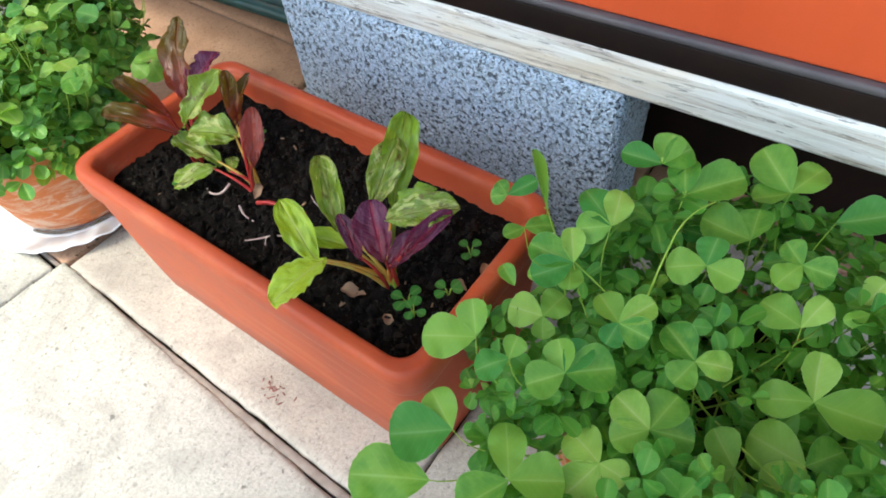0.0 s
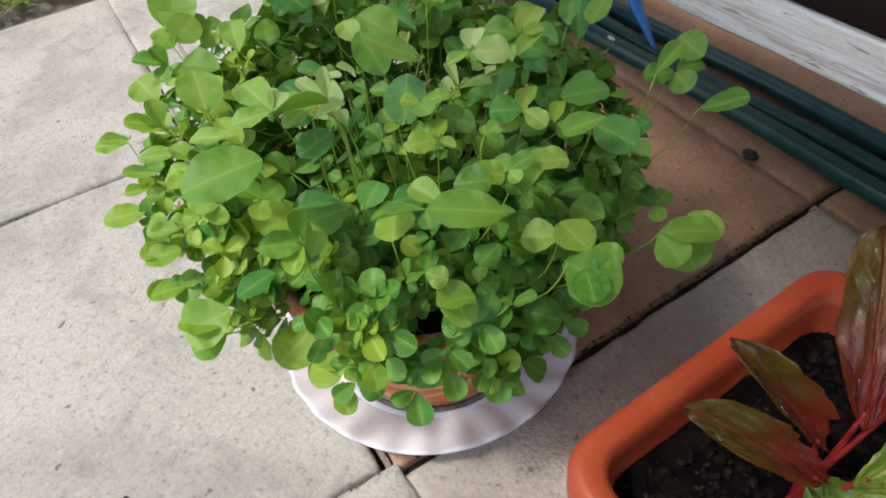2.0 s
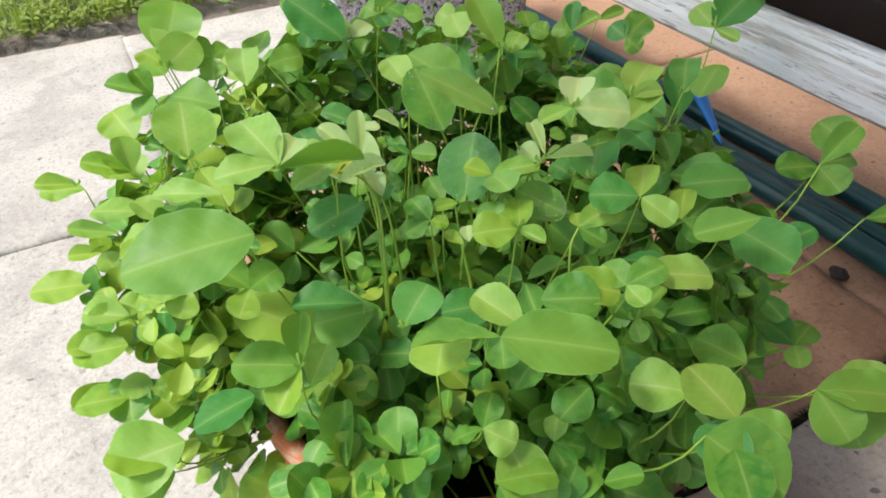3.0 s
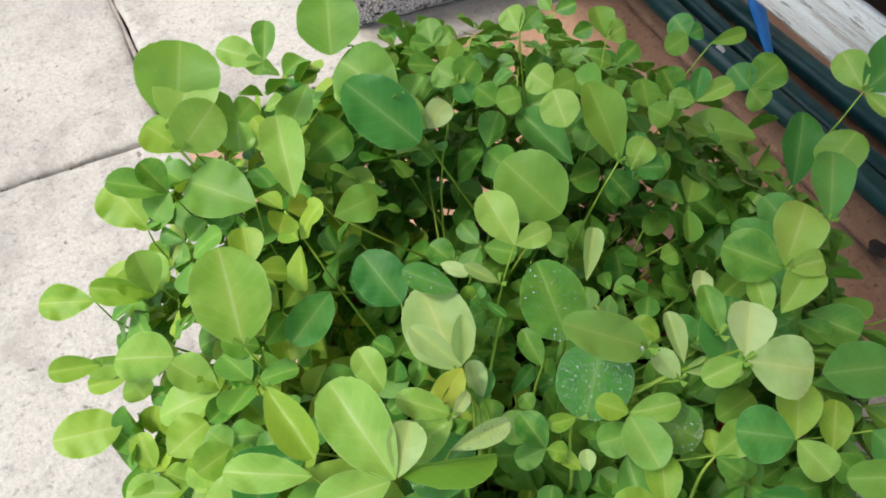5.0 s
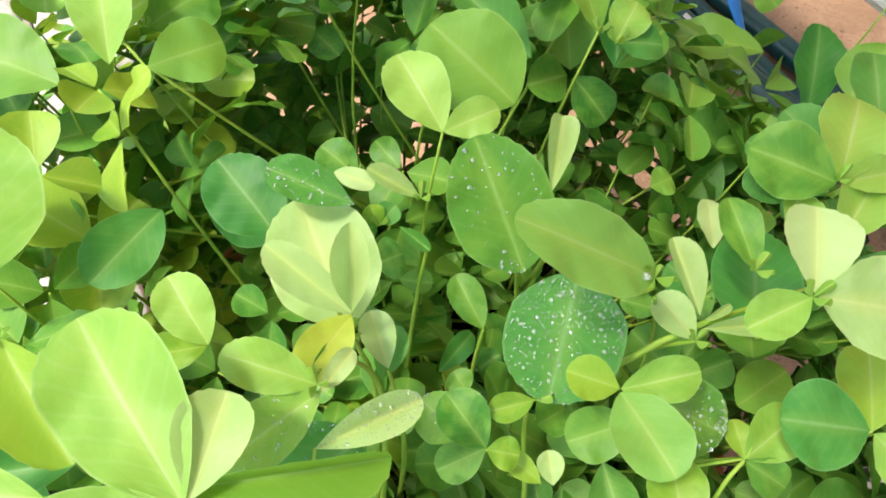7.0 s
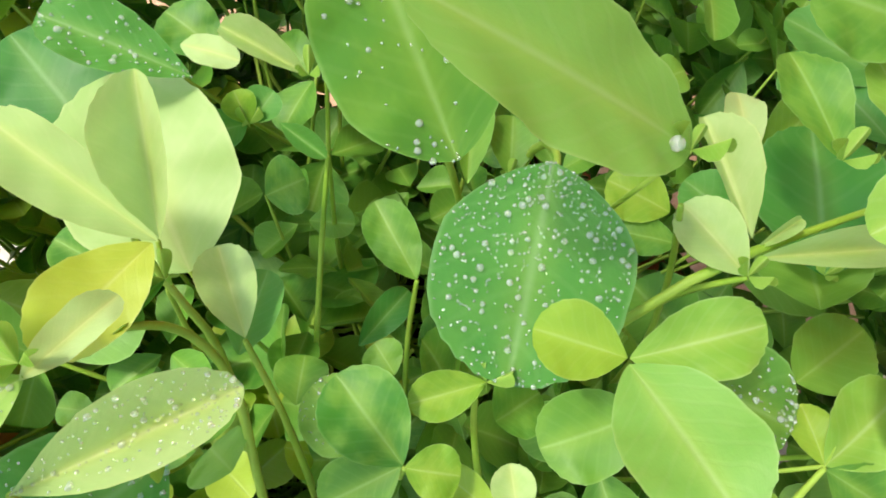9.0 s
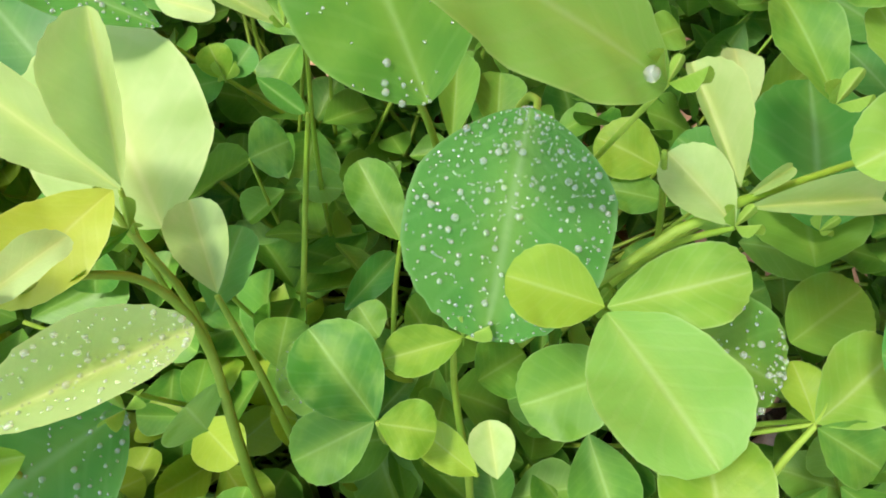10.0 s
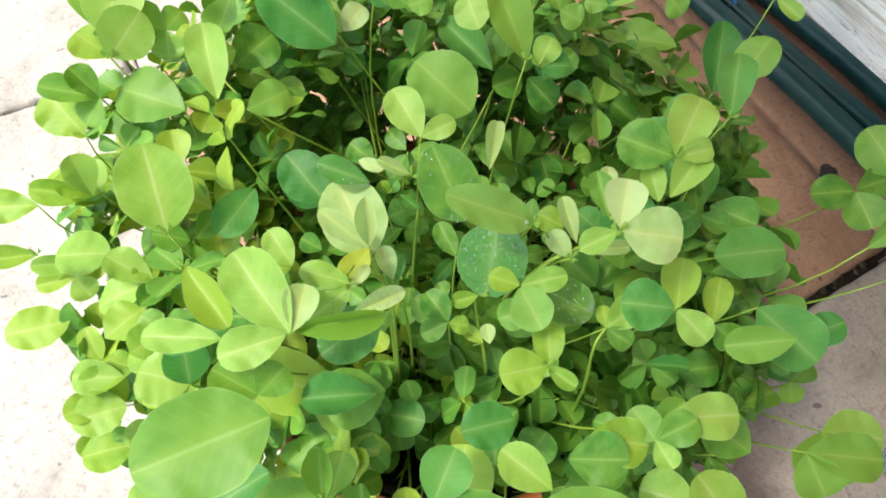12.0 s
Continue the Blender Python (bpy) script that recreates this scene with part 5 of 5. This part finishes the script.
CROWN_p = (
    (2197, -253, 2030, 2184, -74, 2067, 168),
    (-78, 837, 2588, -183, 992, 2668, 164),
    (-78, 837, 2588, -160, 758, 2536, 131),
    (-78, 837, 2588, 61, 875, 2619, 155),
    (-300, 1033, 2522, -443, 1152, 2590, 208),
    (-300, 1033, 2522, -245, 1178, 2609, 168),
    (-300, 1033, 2522, -379, 948, 2470, 134),
)
CROWN_q = (
    (-340, 2141, 2397, -521, 2301, 2469, 152),
    (-340, 2141, 2397, -337, 2294, 2472, 132),
    (-272, 1537, 2491, -523, 1577, 2493, 155),
    (-272, 1537, 2491, -280, 1638, 2530, 114),
    (-272, 1537, 2491, -399, 1708, 2551, 143),
    (-638, 1922, 2169, -806, 1955, 2186, 94),
    (-638, 1922, 2169, -637, 2028, 2213, 105),
    (-638, 1922, 2169, -615, 1810, 2121, 131),
    (-306, 1284, 2549, -361, 1376, 2579, 112),
    (-306, 1284, 2549, -453, 1256, 2533, 159),
    (-306, 1284, 2549, -278, 1181, 2515, 118),
    (-701, 1161, 1946, -796, 1166, 1950, 100),
)
CROWN_r = (
    (-701, 1161, 1946, -592, 1048, 1912, 125),
    (-701, 1161, 1946, -737, 990, 1901, 189),
    (258, 2550, 2793, 112, 2671, 2841, 190),
    (258, 2550, 2793, 361, 2589, 2835, 123),
    (258, 2550, 2793, 212, 2446, 2720, 142),
    (770, 2259, 2968, 676, 2371, 3006, 132),
    (770, 2259, 2968, 861, 2268, 3001, 102),
    (770, 2259, 2968, 710, 2190, 2909, 114),
    (1189, 1906, 3085, 1148, 2001, 3119, 114),
    (1189, 1906, 3085, 1287, 1877, 3111, 111),
    (1452, 1731, 2983, 1464, 1882, 3059, 158),
)
CROWN_s = (
    (2272, 1772, 2696, 2256, 1943, 2759, 155),
    (2272, 1772, 2696, 2354, 1809, 2758, 115),
    (659, 2341, 3197, 753, 2564, 3332, 234),
    (418, 2463, 3161, 274, 2583, 3203, 117),
    (418, 2463, 3161, 493, 2583, 3236, 94),
    (418, 2463, 3161, 347, 2470, 3154, 76),
    (824, 2078, 3134, 676, 2309, 3201, 247),
    (1142, 2354, 3040, 1166, 2462, 3099, 113),
    (1142, 2354, 3040, 1234, 2365, 3072, 83),
    (1142, 2354, 3040, 1058, 2412, 3042, 68),
)
CROWN_t = (
    (1492, 2201, 3106, 1485, 2310, 3153, 119),
    (1492, 2201, 3106, 1600, 2229, 3160, 93),
    (1932, 2086, 2985, 1955, 2228, 3053, 127),
    (1932, 2086, 2985, 2031, 2076, 3026, 113),
    (2571, 2091, 2740, 2556, 2215, 2777, 131),
    (2571, 2091, 2740, 2651, 2073, 2776, 95),
    (2571, 2091, 2740, 2455, 2095, 2681, 125),
    (2661, 1996, 2730, 2820, 1932, 2794, 81),
    (-2, 2555, 2865, 196, 2779, 2987, 259),
    (-25, 2573, 2745, -80, 2719, 2814, 179),
    (599, 2517, 2901, 446, 2384, 2808, 154),
    (1134, 2112, 3036, 1078, 2220, 3067, 133),
)
CROWN_u = (
    (1134, 2112, 3036, 1242, 2154, 3088, 134),
    (1134, 2112, 3036, 1146, 2028, 3003, 95),
    (1522, 1934, 2983, 1469, 2051, 3007, 138),
    (1522, 1934, 2983, 1631, 1919, 3019, 121),
    (1846, 1660, 2980, 1904, 1562, 2974, 120),
    (1846, 1660, 2980, 1886, 1777, 3034, 129),
)
# leaves in the middle of the crown: base, tip and width in tenths of a millimetre, and the style
MIDDLE_DULL = (
    (1051, 757, 3130, 780, 902, 3330, 146, 5),
)
MIDDLE_OLIVE = (
    (943, 620, 2940, 893, 446, 3030, 154, 1),
)
MIDDLE_LIME_a = (
    (946, 627, 2940, 860, 710, 2960, 93, 0),
    (1222, 358, 2740, 1260, 443, 2750, 65, 1),
    (759, 1322, 2720, 756, 1369, 2760, 61, 0),
    (247, 1105, 2940, 130, 1132, 2960, 79, 1),
    (684, 678, 2760, 743, 629, 2760, 76, 1),
    (842, 716, 2770, 734, 747, 2760, 69, 0),
    (777, 561, 2680, 736, 657, 2700, 58, 1),
    (1354, 819, 2700, 1286, 925, 2720, 117, 1),
    (-94, 1320, 2900, -48, 1022, 2900, 136, 0),
    (1442, 269, 2880, 1585, 421, 2920, 148, 1),
    (1590, 157, 2780, 1729, 293, 2820, 113, 1),
    (874, 330, 2900, 709, 381, 2920, 168, 1),
)
MIDDLE_LIME_b = (
    (880, 321, 2900, 966, 467, 2930, 119, 1),
    (880, 53, 2850, 1043, -83, 2860, 174, 1),
)
MIDDLE_YOUNG_a = (
    (948, 625, 2940, 1105, 562, 2990, 97, 1),
    (1223, 359, 2740, 1396, 369, 2790, 130, 1),
    (929, 1342, 3000, 918, 1560, 3080, 157, 1),
    (932, 1341, 3000, 1070, 1319, 3050, 98, 1),
    (389, 900, 3040, 261, 1021, 3080, 94, 1),
    (250, 1097, 2960, 230, 1243, 3020, 111, 1),
    (133, 789, 3170, 83, 1129, 3220, 194, 1),
    (120, 792, 3170, -93, 828, 3180, 137, 1),
    (-73, 948, 3000, -305, 1090, 3020, 118, 1),
    (-107, 1523, 2830, -35, 1884, 2950, 280, 5),
)
MIDDLE_YOUNG_b = (
    (312, 2016, 2850, 407, 2437, 2920, 184, 1),
    (904, 1981, 3000, 822, 2139, 3040, 161, 1),
    (1794, 774, 3000, 2064, 943, 3060, 195, 1),
    (1794, 768, 3000, 1946, 720, 3020, 106, 0),
    (1651, 658, 2920, 1709, 812, 2960, 101, 1),
    (1677, 642, 2960, 1917, 733, 3000, 142, 0),
    (1264, 566, 3190, 1124, 583, 3160, 94, 0),
    (1441, 262, 2880, 1478, 102, 2860, 133, 1),
    (872, 331, 2900, 921, 214, 2900, 68, 2),
    (1180, -48, 2830, 1421, -169, 2840, 172, 1),
    (675, -29, 2800, 587, 172, 2840, 152, 0),
)
MIDDLE_GREEN_a = (
    (1007, 562, 2790, 863, 600, 2740, 131, 1),
    (1219, 353, 2740, 1281, 247, 2720, 98, 1),
    (1444, 533, 2720, 1541, 644, 2720, 195, 1),
    (1621, 826, 2680, 1874, 870, 2700, 115, 0),
    (1194, 1719, 2850, 1241, 1467, 2900, 173, 1),
    (916, 980, 2560, 911, 1139, 2620, 100, 1),
    (684, 682, 2760, 661, 822, 2800, 120, 1),
    (681, 682, 2760, 568, 697, 2730, 92, 1),
    (1385, 455, 2620, 1565, 456, 2660, 141, 5),
    (1336, 765, 2680, 1260, 842, 2680, 80, 1),
    (1164, 1051, 2640, 1239, 1156, 2680, 100, 0),
    (1070, 1068, 2660, 1179, 1220, 2700, 80, 0),
)
MIDDLE_GREEN_b = (
    (872, 679, 2620, 968, 679, 2620, 105, 5),
    (1059, 666, 2720, 1115, 680, 2720, 65, 1),
    (623, 896, 2500, 680, 975, 2500, 99, 1),
    (805, 861, 2480, 798, 928, 2500, 81, 1),
    (774, 1342, 2460, 853, 1321, 2500, 135, 1),
    (608, 1428, 2460, 683, 1344, 2520, 142, 1),
    (491, 821, 2620, 476, 870, 2620, 113, 1),
    (369, 975, 2680, 325, 1010, 2680, 49, 1),
    (784, 1498, 2720, 727, 1608, 2760, 118, 1),
    (1647, 1125, 2620, 1727, 1114, 2640, 105, 1),
    (172, 2156, 2700, -48, 2399, 2740, 267, 1),
    (462, 2270, 2720, 689, 2323, 2780, 224, 1),
)
MIDDLE_GREEN_c = (
    (-36, 618, 3040, -480, 673, 3040, 329, 5),
    (1223, 1413, 2900, 1108, 1701, 3000, 295, 5),
    (1784, 773, 3000, 1633, 949, 3030, 206, 1),
    (1382, 686, 3000, 1447, 863, 3040, 96, 1),
    (1593, 147, 2780, 1626, 37, 2760, 125, 1),
    (2856, 341, 2500, 2650, 426, 2520, 179, 1),
    (2856, 334, 2500, 2785, 150, 2500, 205, 1),
    (2872, 341, 2500, 3098, 294, 2530, 164, 1),
    (3064, 291, 2560, 3097, 567, 2600, 226, 5),
)
MIDDLE_PALE_a = (
    (561, 1098, 2720, 578, 1426, 2840, 269, 5),
    (1251, 673, 2910, 1296, 856, 2960, 72, 2),
    (1197, 632, 2910, 1180, 762, 2930, 89, 0),
    (1233, 646, 2910, 1421, 555, 2920, 60, 2),
    (1241, 657, 2910, 1316, 655, 2940, 21, 2),
    (1604, 838, 2700, 1712, 980, 2720, 83, 1),
    (538, 1053, 2900, 427, 1235, 3000, 90, 0),
)
MIDDLE_PALE_c = (
    (541, 1057, 2900, 593, 1172, 3060, 80, 2),
    (586, 952, 2740, 609, 1088, 2780, 85, 0),
    (864, 1295, 2820, 768, 1416, 2860, 56, 2),
    (385, 884, 3040, 485, 936, 3030, 45, 1),
    (793, 541, 2700, 818, 609, 2730, 63, 0),
    (719, 1507, 2760, 778, 1404, 2800, 61, 1),
)
MIDDLE_PALE_b = (
    (143, 790, 3170, 248, 915, 3180, 116, 0),
    (910, 1978, 3000, 1041, 2050, 3040, 118, 1),
    (1115, 1106, 2940, 1252, 1268, 2990, 74, 2),
    (1277, 571, 3190, 1405, 706, 3230, 147, 0),
    (1276, 560, 3190, 1443, 424, 3210, 203, 1),
)
MIDDLE_OLD = (
    (1453, 575, 2770, 1681, 815, 2810, 226, 5),
    (524, 1479, 2620, 466, 1735, 2700, 213, 5),
    (796, 975, 2380, 952, 1029, 2400, 73, 1),
    (736, 253, 2620, 534, 311, 2640, 182, 5),
)
MIDDLE_BLUE_a = (
    (2125, 817, 2680, 1978, 1071, 2750, 157, 1),
    (2257, 917, 2680, 2194, 1115, 2750, 166, 1),
    (1995, 715, 2660, 2003, 875, 2680, 115, 1),
    (526, 1023, 2860, 401, 958, 2900, 52, 2),
    (569, 948, 2700, 659, 1041, 2740, 83, 1),
    (756, 1324, 2720, 676, 1321, 2740, 75, 1),
    (764, 1324, 2720, 817, 1340, 2760, 71, 0),
    (798, 1279, 2750, 837, 1184, 2740, 40, 2),
    (1499, 742, 2660, 1461, 867, 2680, 135, 5),
    (2100, 1060, 2580, 2077, 882, 2620, 184, 5),
    (282, 1639, 2680, 66, 1502, 2700, 168, 1),
    (1546, 1698, 2700, 1464, 2043, 2760, 177, 0),
)
MIDDLE_BLUE_b = (
    (1436, 273, 2880, 1274, 388, 2890, 202, 1),
    (291, 142, 2850, 442, 251, 2900, 181, 1),
    (1830, 384, 2720, 2118, 254, 2760, 221, 5),
    (1877, 119, 2660, 1933, -186, 2680, 262, 1),
    (2281, 867, 2840, 2552, 1136, 2900, 172, 1),
)
MIDDLE_GOLD = (
    (531, 1041, 2920, 382, 961, 2940, 107, 1),
)
# leaves that carry dew: beads, tone, crowding towards the tip (+) or the base (-), largest bead, leaf
DEWY = (
    (420, 'blue', -0.9, 0.00056, (1015, 882, 2980, 845, 685, 2810, 268, 5)),
    (70, 'green', 0.15, 0.0006, (889, 932, 3000, 866, 1156, 3210, 220, 5)),
    (110, 'green', 0.5, 0.0006, (1051, 600, 2840, 1194, 419, 2790, 175, 5)),
    (70, 'blue', 0.3, 0.0006, (686, 1330, 2860, 528, 1481, 2920, 108, 0)),
    (160, 'pale', 0.9, 0.0004, (340, 808, 3000, 546, 788, 3030, 74, 2)),
    (220, 'blue', 0.2, 0.00042, (444, 813, 2860, 195, 785, 2840, 198, 5)),
    (90, 'young', 0.4, 0.0004, (389, 886, 3040, 177, 855, 3020, 118, 1)),
    (50, 'green', 0.3, 0.0005, (682, 748, 2620, 647, 881, 2620, 128, 5)),
)
# stalks that show between the leaves
STALKS_a = (
    ((863, 1227, 2680), (821, 1178, 2500), (735, 1050, 2250)),
    ((400, 959, 2930), (464, 967, 2900), (524, 959, 2840), (550, 902, 2740), (520, 820, 2550)),
    ((1022, 878, 2970), (1093, 934, 2900), (1161, 1006, 2800)),
    ((1146, 753, 2960), (1256, 724, 2720), (1335, 684, 2450)),
    ((1219, 357, 2740), (1163, 335, 2680), (1137, 261, 2500)),
    ((1532, 597, 2930), (1349, 636, 2910), (1239, 655, 2910)),
)
STALKS_b = (
    ((1195, 631, 2910), (1158, 673, 2830), (1200, 705, 2620)),
    ((515, 1071, 2900), (526, 1020, 2840), (556, 952, 2720), (512, 823, 2400)),
    ((584, 948, 2740), (592, 875, 2620), (596, 832, 2400)),
    ((915, 978, 2560), (891, 942, 2400), (863, 872, 2200)),
    ((828, 720, 2760), (829, 682, 2620), (833, 582, 2400)),
    ((883, 953, 3000), (949, 982, 2850), (1072, 1014, 2500)),
)
herb(POT, 0.139, [("mixed", q) for q in (CROWN_c, CROWN_d, CROWN_e, CROWN_f, CROWN_g, CROWN_h, CROWN_i, CROWN_j, CROWN_k, CROWN_l, CROWN_m, CROWN_n, CROWN_o, CROWN_p, CROWN_q, CROWN_r, CROWN_s, CROWN_t, CROWN_u)] + [("dull", MIDDLE_DULL), ("olive", MIDDLE_OLIVE), ("lime", MIDDLE_LIME_a), ("lime", MIDDLE_LIME_b), ("young", MIDDLE_YOUNG_a), ("young", MIDDLE_YOUNG_b), ("green", MIDDLE_GREEN_a), ("green", MIDDLE_GREEN_b), ("green", MIDDLE_GREEN_c), ("pale", MIDDLE_PALE_a), ("pale", MIDDLE_PALE_c), ("pale", MIDDLE_PALE_b), ("old", MIDDLE_OLD), ("blue", MIDDLE_BLUE_a), ("blue", MIDDLE_BLUE_b), ("gold", MIDDLE_GOLD)], DEWY, (0.0, 0.02, 0.45),
     "bushy green three-leaved herb with dew drops growing in a clay pot", "herbs in pots", 7, 0.304, 0.192, 60, 2400, stalks=STALKS_a + STALKS_b)

FRONT_CROWN_a = (
    (2825, -6529, 2900, 3029, -6514, 3020, 250),
    (2825, -6529, 2900, 2758, -6224, 2929, 204),
    (2825, -6529, 2900, 3013, -6662, 2979, 252),
    (2060, -6506, 2911, 2192, -6233, 3038, 234),
    (2060, -6506, 2911, 2302, -6460, 3043, 214),
    (2060, -6506, 2911, 1925, -6308, 2887, 236),
    (3248, -7396, 2703, 3442, -7072, 2848, 317),
    (3248, -7396, 2703, 3508, -7516, 2844, 260),
    (3248, -7396, 2703, 3094, -7187, 2631, 233),
    (2777, -6764, 2739, 3080, -7077, 2851, 336),
    (2777, -6764, 2739, 2985, -6642, 2877, 244),
    (2848, -7304, 2492, 2815, -6926, 2516, 362),
)
FRONT_CROWN_b = (
    (2848, -7304, 2492, 3064, -7259, 2613, 264),
    (3302, -7763, 2539, 3477, -8070, 2625, 331),
    (1744, -6401, 2759, 1686, -6081, 2808, 245),
    (1744, -6401, 2759, 1932, -6270, 2874, 171),
    (1744, -6401, 2759, 1514, -6201, 2702, 236),
    (957, -6112, 2570, 761, -5791, 2590, 317),
    (957, -6112, 2570, 1148, -5964, 2675, 237),
    (1972, -5702, 2845, 1893, -5603, 2840, 133),
    (1972, -5702, 2845, 2009, -5587, 2901, 126),
    (1972, -5702, 2845, 2172, -5834, 2896, 143),
    (2080, -5986, 2758, 2379, -5682, 2992, 93),
    (994, -6355, 2464, 815, -6188, 2441, 239),
)
FRONT_CROWN_c = (
    (994, -6355, 2464, 1146, -6324, 2523, 175),
    (1668, -6831, 2458, 1766, -6624, 2533, 236),
    (1668, -6831, 2458, 1911, -6975, 2538, 204),
    (1668, -6831, 2458, 1500, -6820, 2389, 190),
    (1668, -6831, 2458, 1688, -7059, 2431, 234),
    (456, -6250, 2177, 176, -5926, 2183, 406),
    (456, -6250, 2177, 570, -5977, 2271, 269),
    (138, -6274, 1967, -162, -5781, 2017, 434),
    (458, -6708, 1938, 770, -6494, 2050, 269),
    (458, -6708, 1938, 677, -7019, 1943, 364),
    (458, -6708, 1938, 116, -6524, 1887, 345),
    (2383, -7863, 2379, 2440, -7566, 2415, 274),
)
FRONT_CROWN_d = (
    (2383, -7863, 2379, 2613, -7917, 2490, 195),
    (1779, -8299, 1766, 1784, -7906, 1755, 394),
    (1779, -8299, 1766, 1983, -8467, 1849, 279),
    (1779, -8299, 1766, 1484, -8186, 1652, 352),
    (2099, -8154, 2045, 2409, -8049, 2176, 257),
    (2099, -8154, 2045, 2139, -8574, 2071, 416),
    (2099, -8154, 2045, 1972, -7829, 1986, 275),
    (1805, -7374, 2261, 1924, -7096, 2334, 275),
    (1805, -7374, 2261, 1901, -7610, 2281, 233),
    (1805, -7374, 2261, 1603, -7316, 2181, 234),
    (1224, -6677, 2251, 1392, -6527, 2338, 244),
    (1224, -6677, 2251, 1483, -6703, 2339, 217),
)
FRONT_CROWN_e = (
    (1224, -6677, 2251, 1012, -6487, 2210, 277),
    (1224, -6677, 2251, 1445, -6950, 2282, 355),
    (1315, -7324, 1972, 1387, -7020, 2024, 277),
    (1315, -7324, 1972, 1610, -7379, 2069, 314),
    (1315, -7324, 1972, 1110, -7134, 1918, 261),
    (1315, -7324, 1972, 1411, -7610, 1982, 311),
    (1481, -7916, 1774, 1636, -7676, 1831, 274),
    (1481, -7916, 1774, 1302, -7964, 1712, 205),
    (1481, -7916, 1774, 1223, -7636, 1688, 277),
    (1548, -6298, 2236, 1475, -6043, 2266, 281),
    (1548, -6298, 2236, 1773, -6356, 2310, 253),
    (1548, -6298, 2236, 1417, -6382, 2166, 179),
)
FRONT_CROWN_f = (
    (1889, -5907, 2680, 1714, -5843, 2720, 129),
    (1889, -5907, 2680, 2029, -6075, 2720, 198),
    (1398, -6139, 2680, 1486, -5979, 2720, 121),
    (1807, -6366, 2680, 1766, -6119, 2720, 204),
    (1812, -6373, 2680, 2049, -6332, 2720, 185),
    (1781, -6364, 2680, 1501, -6187, 2720, 165),
    (1776, -6375, 2680, 1587, -6454, 2720, 194),
    (2735, -8144, 2459, 2776, -8015, 2479, 143),
    (2735, -8144, 2459, 2918, -8194, 2555, 223),
)
FRONT_CROWN_g = (
    (2278, -7150, 2687, 2157, -6922, 2654, 274),
    (2278, -7150, 2687, 2471, -7127, 2787, 229),
    (2278, -7150, 2687, 2286, -7391, 2663, 255),
    (2663, -7683, 2656, 2747, -7523, 2709, 198),
    (2663, -7683, 2656, 2686, -7898, 2658, 226),
    (2663, -7683, 2656, 2492, -7578, 2570, 229),
    (954, -7141, 1836, 1036, -6864, 1891, 309),
    (954, -7141, 1836, 966, -7352, 1819, 223),
    (954, -7141, 1836, 641, -7057, 1754, 314),
)
FRONT_STALKS = (
    ((2206, -6881, 2700), (2380, -6875, 2820), (2537, -6921, 2880), (2672, -7006, 2900)),
    ((1895, -6612, 2400), (1843, -6389, 2620), (1938, -6125, 2660), (1975, -5931, 2680)),
    ((1950, -6163, 2620), (2039, -6045, 2700), (2148, -5918, 2780)),
)
herb(FRONT, 0.131, [("mixed", q) for q in (FRONT_CROWN_a, FRONT_CROWN_b, FRONT_CROWN_c, FRONT_CROWN_d, FRONT_CROWN_e, FRONT_CROWN_f, FRONT_CROWN_g)], (), (-0.084, -0.752, 0.635),
     "bushy green three-leaved herb on long pale stalks beside the planter", "herbs in pots", 11, 0.315, 0.20, 110, 1100, False, FRONT_STALKS)
